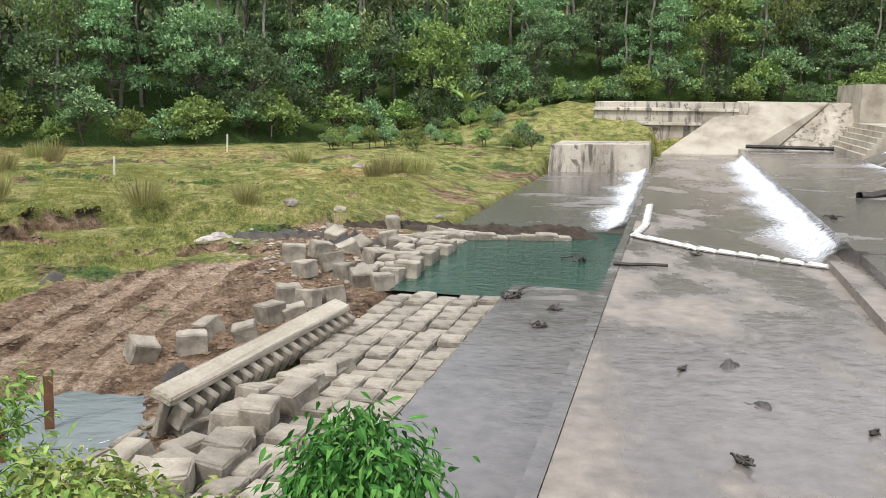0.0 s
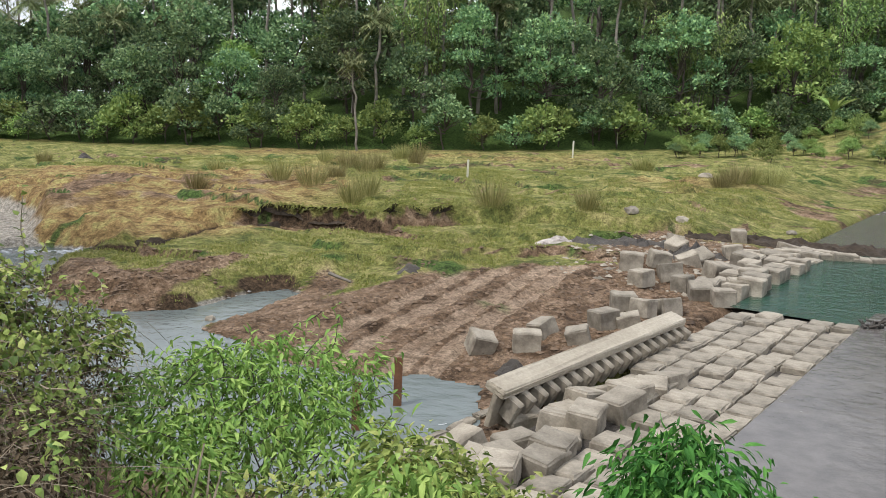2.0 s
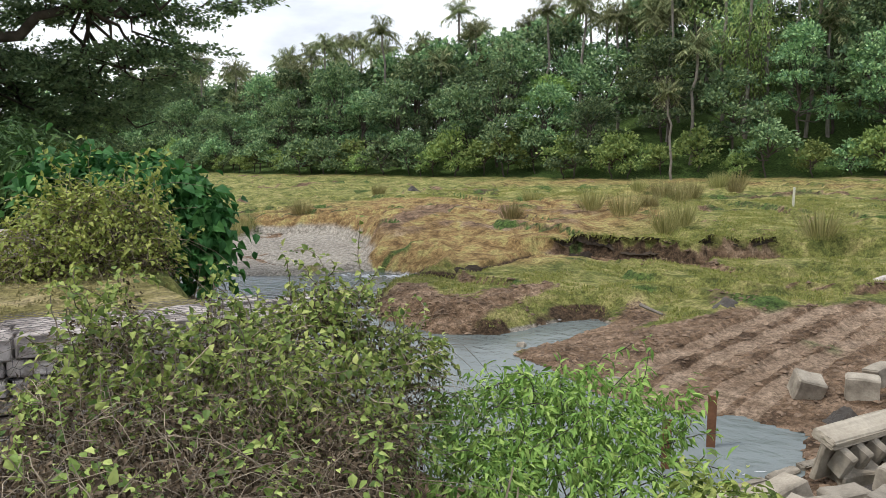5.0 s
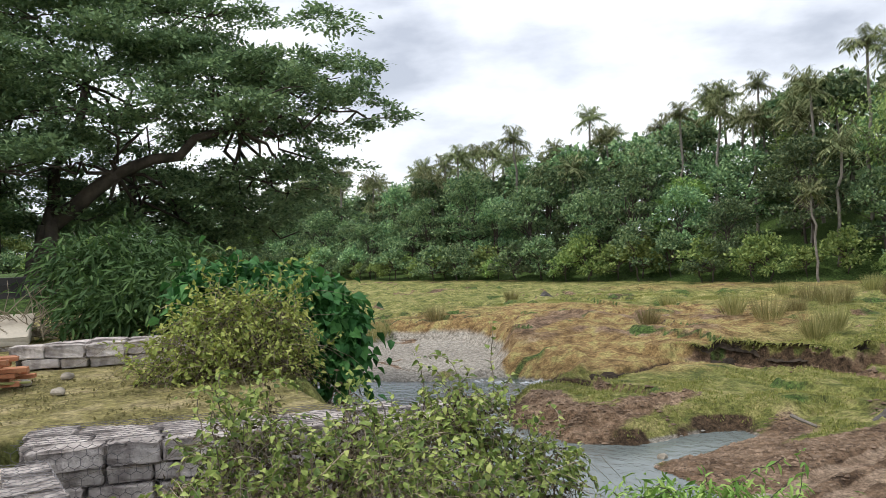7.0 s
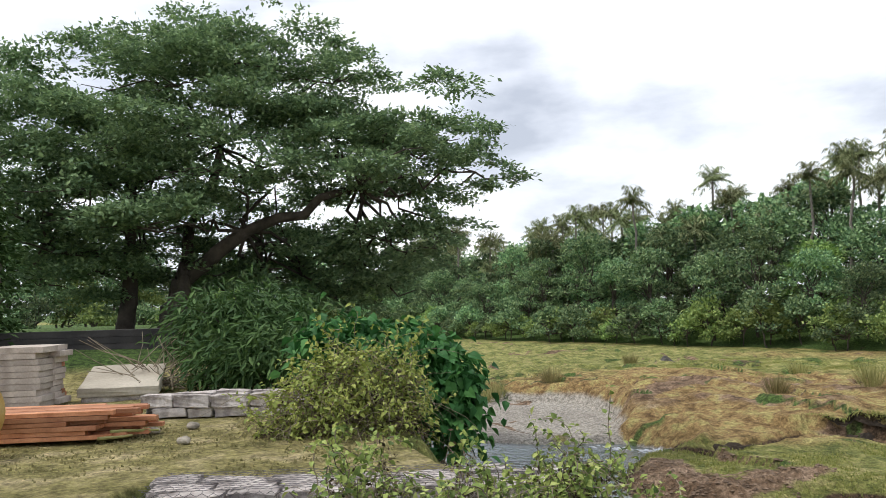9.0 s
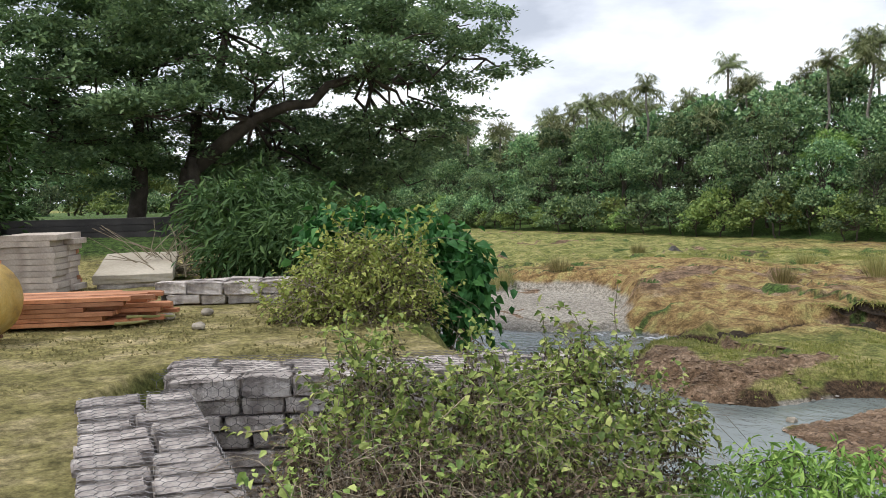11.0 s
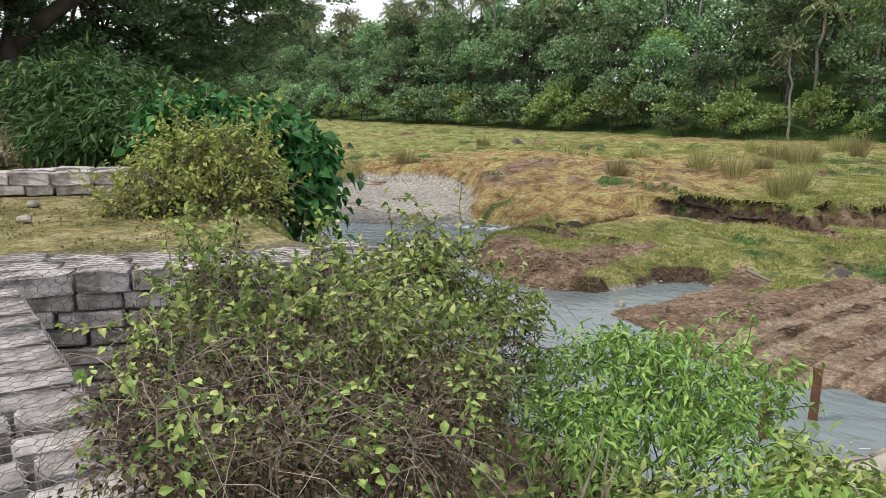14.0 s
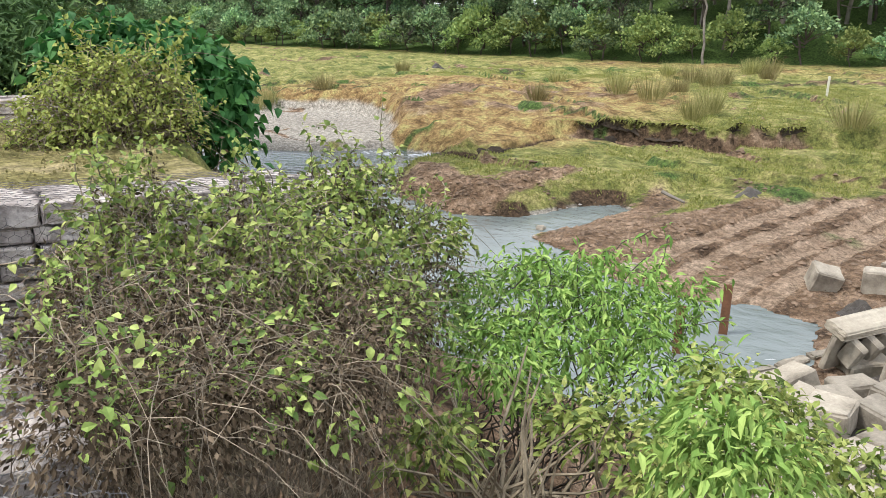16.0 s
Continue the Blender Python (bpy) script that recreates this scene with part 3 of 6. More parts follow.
def build_ground():
    ang = np.concatenate([np.arange(-40, 86, 0.2), np.arange(86, 320, 3.0)])
    rad = np.concatenate([np.geomspace(0.5, 7, 26)[:-1], np.geomspace(7, 60, 285)[:-1], np.geomspace(60, 110, 46)[:-1], np.geomspace(110, 3000, 34)])
    A, Rr = np.meshgrid(np.radians(ang), rad)
    x, y = -np.sin(A) * Rr, np.cos(A) * Rr
    z, masks = land(x.ravel(), y.ravel())
    na, nr = len(ang), len(rad)
    verts = np.concatenate([np.stack([x.ravel(), y.ravel(), z], 1), [[0, 0, height(0, 0)]]])
    i, j = np.meshgrid(np.arange(nr - 1), np.arange(na), indexing="ij")
    j2 = (j + 1) % na
    quads = np.stack([i * na + j, (i + 1) * na + j, (i + 1) * na + j2, i * na + j2], -1).reshape(-1, 4)[:, ::-1]
    faces = quads.tolist() + [(k, (k + 1) % na, na * nr) for k in range(na)]
    me = mesh_from("ground", verts, faces, GROUND, True)
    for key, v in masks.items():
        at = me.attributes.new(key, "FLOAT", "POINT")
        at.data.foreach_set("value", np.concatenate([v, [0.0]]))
    return tagged(new("ground", me), "grassy river plain with brown worked earth and silt", "ground", kind="structure")


build_ground()


# ---- water ----
def water_sheet(name, pts, z, mat, label):
    bm = bmesh.new()
    f = bm.faces.new([bm.verts.new((x, y, z)) for x, y in pts])
    f.normal_update()
    if f.normal.z < 0:
        f.normal_flip()
    return tagged(new(name, bm_mesh(name, bm, mat)), label, "water", kind="structure")


water_sheet("water_stream", [(-75, 20), (-75, 40), (-45, 30), (-22, 25.5), (-12.2, 22.5), (-4.2, 16.6), (-3.0, 13), (-1.0, 8), (0, 4), (-9, 6), (-25, 10), (-50, 16)], -4.0, STREAM, "shallow grey-blue silty stream running below the bank")
water_sheet("water_pool", [dam_xy(21.7, -7.3), dam_xy(21.7, -1.64), dam_xy(33.6, -1.64), dam_xy(33.6, -7.3)], -3.66, POOL, "green rippled pool scoured in the broken apron")


# ---- dam: aprons, steps, far abutment ----
def dam_slab(name, a0, a1, b0, b1, z0, z1, mat, label, top_b1=None):
    """A slab in the dam's axes, from z0 up to z1 (to top_b1 at its upstream edge)."""
    zb = z1 if top_b1 is None else top_b1
    na, nb = max(2, int((a1 - a0) / 1.0)), max(2, int((b1 - b0) / 0.6))
    verts, faces = [], []
    for i in range(na + 1):
        for j in range(nb + 1):
            a, b = a0 + (a1 - a0) * i / na, b0 + (b1 - b0) * j / nb
            x, y = dam_xy(a, b)
            verts.append((x, y, z1 + (zb - z1) * j / nb + 0.012 * noise.noise((x * 0.7, y * 0.7, 3.0))))
    top = len(verts)
    for i in range(na):
        for j in range(nb):
            q = i * (nb + 1) + j
            faces.append((q, q + nb + 1, q + nb + 2, q + 1))
    rim = [i * (nb + 1) for i in range(na + 1)] + [na * (nb + 1) + j for j in range(1, nb + 1)] + [i * (nb + 1) + nb for i in range(na - 1, -1, -1)] + [j for j in range(nb - 1, 0, -1)]
    for q in rim:
        verts.append((verts[q][0], verts[q][1], z0))
    k = len(rim)
    for i in range(k):
        faces.append((rim[i], rim[(i + 1) % k], top + (i + 1) % k, top + i))
    bm = bmesh.new()
    vs = [bm.verts.new(v) for v in verts]
    for f in faces:
        bm.faces.new([vs[i] for i in f])
    bmesh.ops.recalc_face_normals(bm, faces=bm.faces)
    return tagged(new(name, bm_mesh(name, bm, mat)), label, "apron", kind="structure")


dam_slab("pavement_lower_near", 4, 23.2, -4.15, -1.66, -5.2, -3.60, APRON_WET, "wet grey concrete apron with a film of water", -3.62)
dam_slab("pavement_lower_far", 33.6, 62, -8.4, -1.66, -5.2, -3.64, APRON_WET, "far wet concrete apron with running water", -3.60)
dam_slab("pavement_kerb", 4, 74, -1.66, -1.40, -5.2, -3.27, APRON_WET, "worn concrete kerb along the edge of the apron")
dam_slab("pavement_middle", 4, 76, -1.392, 5.2, -5.2, -3.30, APRON, "washed pale concrete apron with damp patches", -3.22)
dam_slab("pavement_upper", 26.2, 77, 5.2, 12.6, -5.2, -2.66, APRON_WET, "upper wet concrete apron above the spill lip", -2.6)
dam_slab("pavement_lip", 26.2, 77, 5.08, 5.42, -5.2, -2.60, APRON_WET, "narrow concrete spill lip between two aprons")
dam_slab("pavement_step_low", 4, 26.4, 4.45, 5.2, -5.2, -2.98, APRON, "lower wet concrete step beside the apron")
dam_slab("pavement_step_high", 4, 26.2, 5.2, 12.6, -5.2, -2.68, APRON_WET, "upper wet concrete step beside the apron")
for i in range(6):
    dam_slab("stair_step_%d" % (i + 1), 66 + 0.3 * i, 80, 12.6 + 0.34 * i, 12.6 + 0.34 * (i + 1) + (0 if i < 5 else 3), -5.2, -2.2 + 0.38 * i, CONCRETE, "pale concrete step beside the weir")
dam_slab("pavement_weir", 26, 65.9, 12.6, 17.0, -5.2, -2.56, APRON_WET, "sloping wet face of the weir", -0.4)
dam_slab("wall_crest", 80.1, 92, 14.8, 30, -5.2, 2.9, CONCRETE, "tall pale concrete wall at the weir crest")


def prism(name, low, high, mat, label, z0=-5.2):
    """A block between four base corners and four top corners."""
    bm = bmesh.new()
    lo = [bm.verts.new(p) for p in low]
    hi = [bm.verts.new(p) for p in high]
    bm.faces.new(hi)
    bm.faces.new(lo[::-1])
    for i in range(4):
        bm.faces.new((lo[i], lo[(i + 1) % 4], hi[(i + 1) % 4], hi[i]))
    bmesh.ops.recalc_face_normals(bm, faces=bm.faces)
    bmesh.ops.bevel(bm, geom=bm.edges[:], offset=0.05, segments=1, affect="EDGES")
    return tagged(new(name, bm_mesh(name, bm, mat)), label, "wall", kind="structure")


def at(a, b, z):
    return (*dam_xy(a, b), z)


prism("wall_far_low", [at(59.6, -8.6, -5), at(61.6, -1.6, -5), at(66, -1.6, -5), at(66, -8.6, -5)],
      [at(60.0, -8.4, -1.75), at(61.9, -1.8, -1.65), at(66, -1.8, -1.65), at(66, -8.4, -1.75)], STAINED, "stained pale concrete wing wall")
prism("wall_far_ramp", [at(75.5, -1.3, -5), at(76.5, 5.4, -5), at(95, 12, -5), at(95, -1.3, -5)],
      [at(76.0, -1.25, -3.1), at(77.0, 5.3, -3.1), at(84, 13, 1.35), at(84, 5.2, 1.35)], CONCRETE, "smooth sloping concrete abutment face")
prism("wall_far_side", [at(77.0, 5.4, -5), at(77.0, 15.5, -5), at(90, 15.5, -5), at(90, 5.4, -5)],
      [at(84.2, 9.0, 1.3), at(84.2, 16.4, 1.3), at(90, 16.4, 1.3), at(90, 9.0, 1.3)], STAINED, "upright part of the concrete abutment")
prism("wall_far_upper", [at(79.4, -7.6, -4), at(81.4, 6.0, -4), at(84.4, 6.0, -4), at(84.4, -7.6, -4)],
      [at(80.0, -7.3, 1.15), at(82.0, 6.0, 1.25), at(84.4, 6.0, 1.25), at(84.4, -7.3, 1.15)], STAINED, "banded concrete retaining wall below the trees")


for zl, k in ((-0.9, 0.0), (0.35, 0.25)):
    prism("trim_far_wall_%d" % (1 if zl < 0 else 2), [at(79.3 + k, -7.5, zl), at(81.3 + k, 5.2, zl), at(81.9 + k, 5.2, zl), at(79.9 + k, -7.5, zl)],
          [at(79.4 + k, -7.5, zl + 0.3), at(81.4 + k, 5.2, zl + 0.3), at(81.9 + k, 5.2, zl + 0.3), at(79.9 + k, -7.5, zl + 0.3)], STAINED, "projecting concrete band on the retaining wall")


def spill(name, a0, a1, b0, b1, z0, z1, label):
    """White water sliding off a lip and spreading over the apron below."""
    verts, faces, thick, rng = [], [], [], np.random.default_rng(3)
    na, nb = int((a1 - a0) / 0.18), 14
    for i in range(na + 1):
        reach = 0.75 + 0.5 * noise.noise((i * 0.05, 2.0, 0.0))
        for j in range(nb + 1):
            t = j / nb
            z = z0 + (z1 - z0) * min(1.0, t * 3.0) ** 1.5 + 0.025 + 0.07 * rng.random() * (1 - t) * (t > 0.12)
            verts.append(at(a0 + (a1 - a0) * i / na + rng.normal(0, 0.02), b0 + (b1 - b0) * t * reach, z - (0.05 if j == nb else 0)))
            ends = min(1.0, i / 8, (na - i) / 8)
            thick.append((0.56 if t < 0.3 else 0.56 - 0.72 * (t - 0.3)) * (0.4 + 0.6 * ends) * (0.5 if t < 0.1 else 1))
    for i in range(na):
        for j in range(nb):
            q = i * (nb + 1) + j
            faces.append((q, q + 1, q + nb + 2, q + nb + 1))
    me = mesh_from(name, np.array(verts), faces, FOAM, True)
    me.attributes.new("thick", "FLOAT", "POINT").data.foreach_set("value", thick)
    return tagged(new(name, me), label, "water", kind="structure")


spill("water_spill_middle", 27, 70, 5.06, 2.2, -2.60, -3.24, "white water falling from the upper apron")
spill("water_spill_lower", 33.5, 66, -1.68, -4.4, -3.28, -3.60, "white water sliding off the kerb")
spill("water_spill_upper", 44, 65.5, 14.2, 10.2, -1.7, -2.60, "white water below the stepped weir")


# ---- block paving and loose blocks beside the apron ----
def worn_block(name, sx, sy, sz, seed, mat=BLOCK, bevel=0.035, rough=0.014):
    return box_mesh(name, sx, sy, sz, mat, bevel, rough, 2, seed)


paving = thing("pavement_blocks", (0, 0, 0), "uneven pavement of square concrete blocks beside the apron", "pavement", kind="structure")
paving_bed = dam_slab("pavement_bed", 5, 22.0, -7.0, -4.15, -5.4, -3.74, MUD, "wet bed under the block pavement", -3.72)
tiles = [worn_block("paving_block", 0.60, 0.52, 0.3, s, BLOCK, 0.035, 0.014) for s in range(6)]
prng = random.Random(4)
for i in range(26):
    a = 5.2 + 0.645 * i
    for j in range(5):
        b = -4.42 - 0.58 * j
        left_edge = -5.75 - 1.2 * min(1, max(0, (a - 12.5) / 2.5))
        if b < left_edge:
            continue
        sink = 0.0 if prng.random() > 0.16 else -0.10
        x, y = dam_xy(a + prng.uniform(-0.03, 0.03), b + prng.uniform(-0.03, 0.03))
        wild = 2.6 if b < left_edge + 0.5 else 0.5
        part("paving_block", tiles[prng.randrange(6)], paving, m=pose(x, y, -3.90 + sink + prng.uniform(-0.012, 0.02), prng.uniform(-wild, wild), prng.uniform(-wild, wild), -15.1 + 90 + prng.uniform(-4, 4)))

block_meshes = [worn_block("concrete_block", 0.60 + 0.06 * (s % 3), 0.54 + 0.05 * (s % 2), 0.50 + 0.05 * (s % 3), 20 + s) for s in range(7)]
# x, y and the turn of the blocks that lie along the broken edge
LOOSE = [(-1.60, 23.32, 20), (-2.23, 23.79, 15), (-4.42, 25.44, 10), (-3.89, 24.20, 60), (-3.81, 26.53, 30), (-3.21, 25.28, 20), (-2.79, 24.50, 75), (-4.12, 17.92, 10), (-6.12, 16.86, 40), (-5.15, 17.29, 20), (-5.04, 18.40, 60), (-3.31, 19.44, 15), (-3.88, 19.21, 50), (-2.77, 21.74, 40), (-3.33, 21.11, 70), (-3.87, 21.37, 20), (-1.31, 24.60, 15), (-0.77, 25.86, 15), (-1.24, 28.66, 30), (-2.14, 26.65, 50), (-1.79, 29.70, 20)]
brng = random.Random(11)
for i, (x, y, turn) in enumerate(LOOSE):
    z = max(height(x, y), -4.3 if x > -4.6 and y < 19 else -4.2)
    tilt = 16 if i % 3 else 5
    size = 0.84 if y < 20 else 0.95
    ob = new("concrete_block", block_meshes[i % 7])
    ob.matrix_world = pose(x, y, z - 0.06, brng.uniform(-tilt, tilt), brng.uniform(-tilt, tilt), turn) @ Matrix.Diagonal((size, size, size, 1))
    tagged(ob, "loose pale concrete cube among the rubble", "concrete block", "rubble blocks along the apron")
# further rubble that fills the band between the beam and the paving
for i in range(13):
    a = 7.4 + 8.2 * i / 12
    for k in range(3):
        b = -6.15 - 0.66 * k + brng.uniform(-0.14, 0.14)
        if a > (15.2, 14.4, 11.6)[k] or brng.random() < 0.08:
            continue
        x, y = dam_xy(a + brng.uniform(-0.2, 0.2) + 0.2 * k, b)
        wild = 9 + 7 * k
        ob = new("concrete_block", block_meshes[brng.randrange(7)])
        ob.matrix_world = pose(x, y, -4.04 - 0.06 * k + brng.uniform(-0.05, 0.14), brng.uniform(-wild, wild), brng.uniform(-wild, wild), 75 + brng.uniform(-30, 30))
        tagged(ob, "tumbled concrete cube beside the block pavement", "concrete block", "rubble blocks along the apron")
# cubes in rows beside the pool, and flat blocks along its far end
dam_slab("pavement_bed_pool", 22.2, 33.0, -11.0, -7.05, -5.4, -3.80, MUD, "wet mud bed under the blocks by the pool", -3.76)
for i in range(15):
    for k in range(3):
        a = 23.0 + 0.62 * i + brng.uniform(-0.08, 0.08)
        b = -7.45 - 0.68 * k + brng.uniform(-0.1, 0.1) - (0.25 if i % 3 == 0 else 0)
        if (k == 2 and (i < 4 or brng.random() < 0.4)) or (k == 1 and brng.random() < 0.2):
            continue
        x, y = dam_xy(a, b)
        wild = 3 + 4 * k
        ob = new("concrete_block", block_meshes[brng.randrange(7)])
        low = 0.0 if i < 9 else 0.24
        ob.matrix_world = pose(x, y, -3.86 - low + 0.06 * brng.random(), brng.uniform(-wild, wild), brng.uniform(-wild, wild), -15 + brng.uniform(-9, 9))
        tagged(ob, "pale concrete cube standing in a row by the pool", "concrete block", "block row by the pool")
for i in range(11):
    x, y = dam_xy(30.0 + 0.16 * i, -9.4 + 0.55 * i)
    ob = new("concrete_block", block_meshes[i % 7])
    ob.matrix_world = pose(x, y, -4.02 + 0.03 * brng.random(), brng.uniform(-4, 4), brng.uniform(-4, 4), 5 + brng.uniform(-7, 7)) @ Matrix.Diagonal((1.15, 0.9, 0.95, 1))
    tagged(ob, "flat concrete block laid along the pool's far end", "concrete block", "block row by the pool")

# fallen beam with teeth
beam = thing("fallen_beam", (*(-4.39, 12.98), -3.42), "broken concrete parapet beam with a row of teeth", "beam")
bx0, bx1 = np.array([*(-4.39, 12.98)]), np.array([*(-2.25, 19.20)])
blen = float(np.linalg.norm(bx1 - bx0))
beam.matrix_world = pose(bx0[0], bx0[1], -3.50, 0, 9, math.degrees(math.atan2(bx1[1] - bx0[1], bx1[0] - bx0[0]))) @ pose(0, 0, 0, 18, -9, 0)
part("top_slab", box_mesh("top_slab", blen, 0.42, 0.16, CONCRETE, 0.03, 0.012, 6, 5), beam, m=pose(blen / 2, 0.1, 0.22))
part("web", box_mesh("web", blen, 0.10, 0.62, CONCRETE, 0.01, 0.01, 4, 6), beam, m=pose(blen / 2, 0.06, -0.40))
tooth = box_mesh("tooth", 0.14, 0.30, 0.42, BLOCK, 0.02, 0.012, 1, 7)
for i in range(18):
    part("tooth", tooth, beam, m=pose(0.25 + i * (blen - 0.4) / 17, -0.12, -0.19, 12, 0, 0))

# mud bank across the far end of the pool, and broken heaps
def heap(name, path, width, rise, mat, label, z, seed=0, category="mud bank"):
    """A lumpy ridge along a path."""
    rng = np.random.default_rng(seed)
    p = np.array(path, float)
    seg = np.concatenate([[0], np.cumsum(np.hypot(*np.diff(p, axis=0).T))])
    n, k = max(12, int(seg[-1] / 0.16)), 15
    t = np.linspace(0, seg[-1], n)
    cx, cy = np.interp(t, seg, p[:, 0]), np.interp(t, seg, p[:, 1])
    dx, dy = np.gradient(cx), np.gradient(cy)
    ln = np.hypot(dx, dy) + 1e-9
    nx, ny = -dy / ln, dx / ln
    u = np.linspace(-1, 1, k)
    X, Y = cx[:, None] + nx[:, None] * u * width, cy[:, None] + ny[:, None] * u * width
    ends = np.minimum(1, np.minimum(np.arange(n), np.arange(n)[::-1]) / 5.0)[:, None]
    Z = z - 0.15 + (rise + 0.15) * ends * np.clip(1 - u ** 2, 0, 1) * (0.68 + 0.5 * fbm(X, Y, 1.1, 3, seed) + 0.3 * fbm(X, Y, 5.0, 2, seed + 1)) + rng.normal(0, 0.05 * rise + 0.02, X.shape) * ends
    v = np.stack([X, Y, Z], -1).reshape(-1, 3)
    i, j = np.meshgrid(np.arange(n - 1), np.arange(k - 1), indexing="ij")
    f = np.stack([i * k + j, (i + 1) * k + j, (i + 1) * k + j + 1, i * k + j + 1], -1).reshape(-1, 4)[:, ::-1]
    return tagged(new(name, mesh_from(name, v, f, mat)), label, category)


heap("mud_bank", [(-6.6, 32.2), (-3.6, 33.4), (-0.5, 33.9), (3.2, 33.2), (6.2, 32.0)], 0.9, 0.30, EARTH_AND_SHADE, "dark ridge of dug mud across the pool", -3.62, 2)
heap("mud_bank", [(-7.6, 28.8), (-6.0, 30.0), (-4.0, 30.2), (-2.4, 28.4)], 1.5, 0.45, MUD, "churned grey mud beside the tumbled blocks", -3.6, 4)
heap("earth_mound", [(-10.74, 22.25), (-9.72, 22.67)], 0.7, 0.42, MUD, "black heap of burnt earth on the grass", -3.45, 5, "earth heap")
heap("earth_mound", [(-5.19, 15.55), (-4.64, 16.26)], 0.6, 0.5, MUD, "dark heap of debris by the fallen beam", -3.85, 6, "earth heap")
heap("earth_mound", [(-8.47, 28.27), (-6.88, 29.95)], 0.55, 0.26, GABION, "grey heap of broken stone on the grass", -3.4, 7, "stone heap")
heap("earth_mound", [(-44.54, 43.34), (-43.64, 44.95)], 0.8, 0.5, MUD, "dark clod of turf on the meadow", -2.85, 9, "earth heap")
heap("earth_bank", [(-19.2, 18.4), (-17.4, 18.2), (-16.0, 17.9)], 0.6, 0.35, rough_material("slumped_earth", [(0.3, (0.10, 0.075, 0.055)), (0.7, (0.24, 0.18, 0.13))], 1.5, 0.95, 0.8, 0.05, 9.0), "slumped brown earth at the stream bank", -3.95, 10, "earth bank")
gravel_dark = rough_material("dark_gravel", [(0.3, (0.05, 0.045, 0.045)), (0.7, (0.15, 0.14, 0.135))], 4.0, 0.8, 0.9, 0.03, 25.0)
heap("gravel_patch", [(5.16, 15.51), (5.52, 15.02)], 0.34, 0.09, gravel_dark, "low patch of dark gravel on the apron", -3.22, 12, "gravel")
heap("gravel_patch", [(4.78, 13.68), (5.13, 13.22), (5.29, 12.56)], 0.28, 0.09, gravel_dark, "low patch of dark gravel on the apron", -3.22, 13, "gravel")

# line of white sandbags on the middle apron
SANDBAGS = [(39.9, -1.0), (33.5, -0.95), (30.8, -1.25), (30.0, -0.4), (28.6, 0.85), (27.6, 2.6), (26.4, 4.5)]
bag = bm_mesh("sandbag", box_data(0.66, 0.26, 0.13, 0.05, 0.02, 2, 3), WHITE)
for (a0, b0), (a1, b1) in zip(SANDBAGS[:-1], SANDBAGS[1:]):
    n = max(1, int(math.hypot(a1 - a0, b1 - b0) / 0.58))
    for i in range(n):
        t = (i + 0.5) / n
        a, b = a0 + (a1 - a0) * t, b0 + (b1 - b0) * t
        x, y = dam_xy(a, b)
        ob = new("sandbag", bag)
        d = np.array(dam_xy(a1, b1)) - np.array(dam_xy(a0, b0))
        ob.matrix_world = pose(x, y, -3.29 + 0.012 * (b + 1), 0, 0, math.degrees(math.atan2(d[1], d[0])) + brng.uniform(-8, 8))
        tagged(ob, "white cloth sandbag laid on the wet apron", "sandbag", "sandbag line")

# driftwood and small debris
def driftwood(x, y, z, size, label, seed):
    rng = np.random.default_rng(seed)
    clump = thing("driftwood", (x, y, z), label, "driftwood", "driftwood on the apron")
    for _ in range(7):
        v, f = tubes([bent((rng.normal(0, size * .3), rng.normal(0, size * .3), 0.03), (rng.normal(0, size * .6), rng.normal(0, size * .6), abs(rng.normal(0, size * .2)) + 0.03), 0.05 * size + 0.02, 0.02, 4, 0.25, rng)])
        part("branch", mesh_from("branch", v, f, MUD), clump)
    return clump


for i, (p, s) in enumerate((((*(1.87, 21.82), -3.6), 0.5), ((*(4.62, 27.42), -3.68), 0.6), ((*(2.81, 20.68), -3.62), 0.3), ((*(2.28, 19.08), -3.62), 0.25),
                            ((*(4.04, 10.96), -3.26), 0.22), ((*(6.43, 12.02), -3.25), 0.12), ((*(14.10, 30.68), -2.64), 0.4), ((*(4.42, 15.01), -3.28), 0.12), ((*(7.96, 26.53), -3.27), 0.25))):
    driftwood(*p, s, "dark clump of driftwood on the wet apron", 40 + i)
log_v, log_f = tubes([bent((*(5.05, 24.75), -3.2), (*(6.59, 24.50), -3.2), 0.06, 0.05, 4, 0.03)])
tagged(new("drift_log", mesh_from("drift_log", log_v, log_f, MUD)), "dark thin log lying on the apron", "log")
log_v, log_f = tubes([bent((*(18.23, 37.44), -2.52), (*(20.94, 38.84), -2.45), 0.2, 0.18, 4, 0.03)])
tagged(new("drift_log", mesh_from("drift_log", log_v, log_f, MUD)), "thick dark log lying on the upper apron", "log")

# steel posts in the stream
for (x, y), h, lean in (((-6.51, 13.64), 0.92, 1.5), ((-6.65, 12.28), 0.85, 2.0)):
    post = thing("steel_post", (x, y, -4.6), "rusty flat steel post standing in the stream", "post", "posts in the stream")
    post.matrix_world = pose(x, y, -4.6, 0, lean, 20)
    part("flange", box_mesh("flange", 0.15, 0.025, h + 0.6, RUST, 0.005, 0.003, 2, 1), post)
    part("web", box_mesh("web", 0.03, 0.12, h + 0.58, RUST, 0.005, 0.003, 2, 2), post, m=pose(0, 0.075, 0))
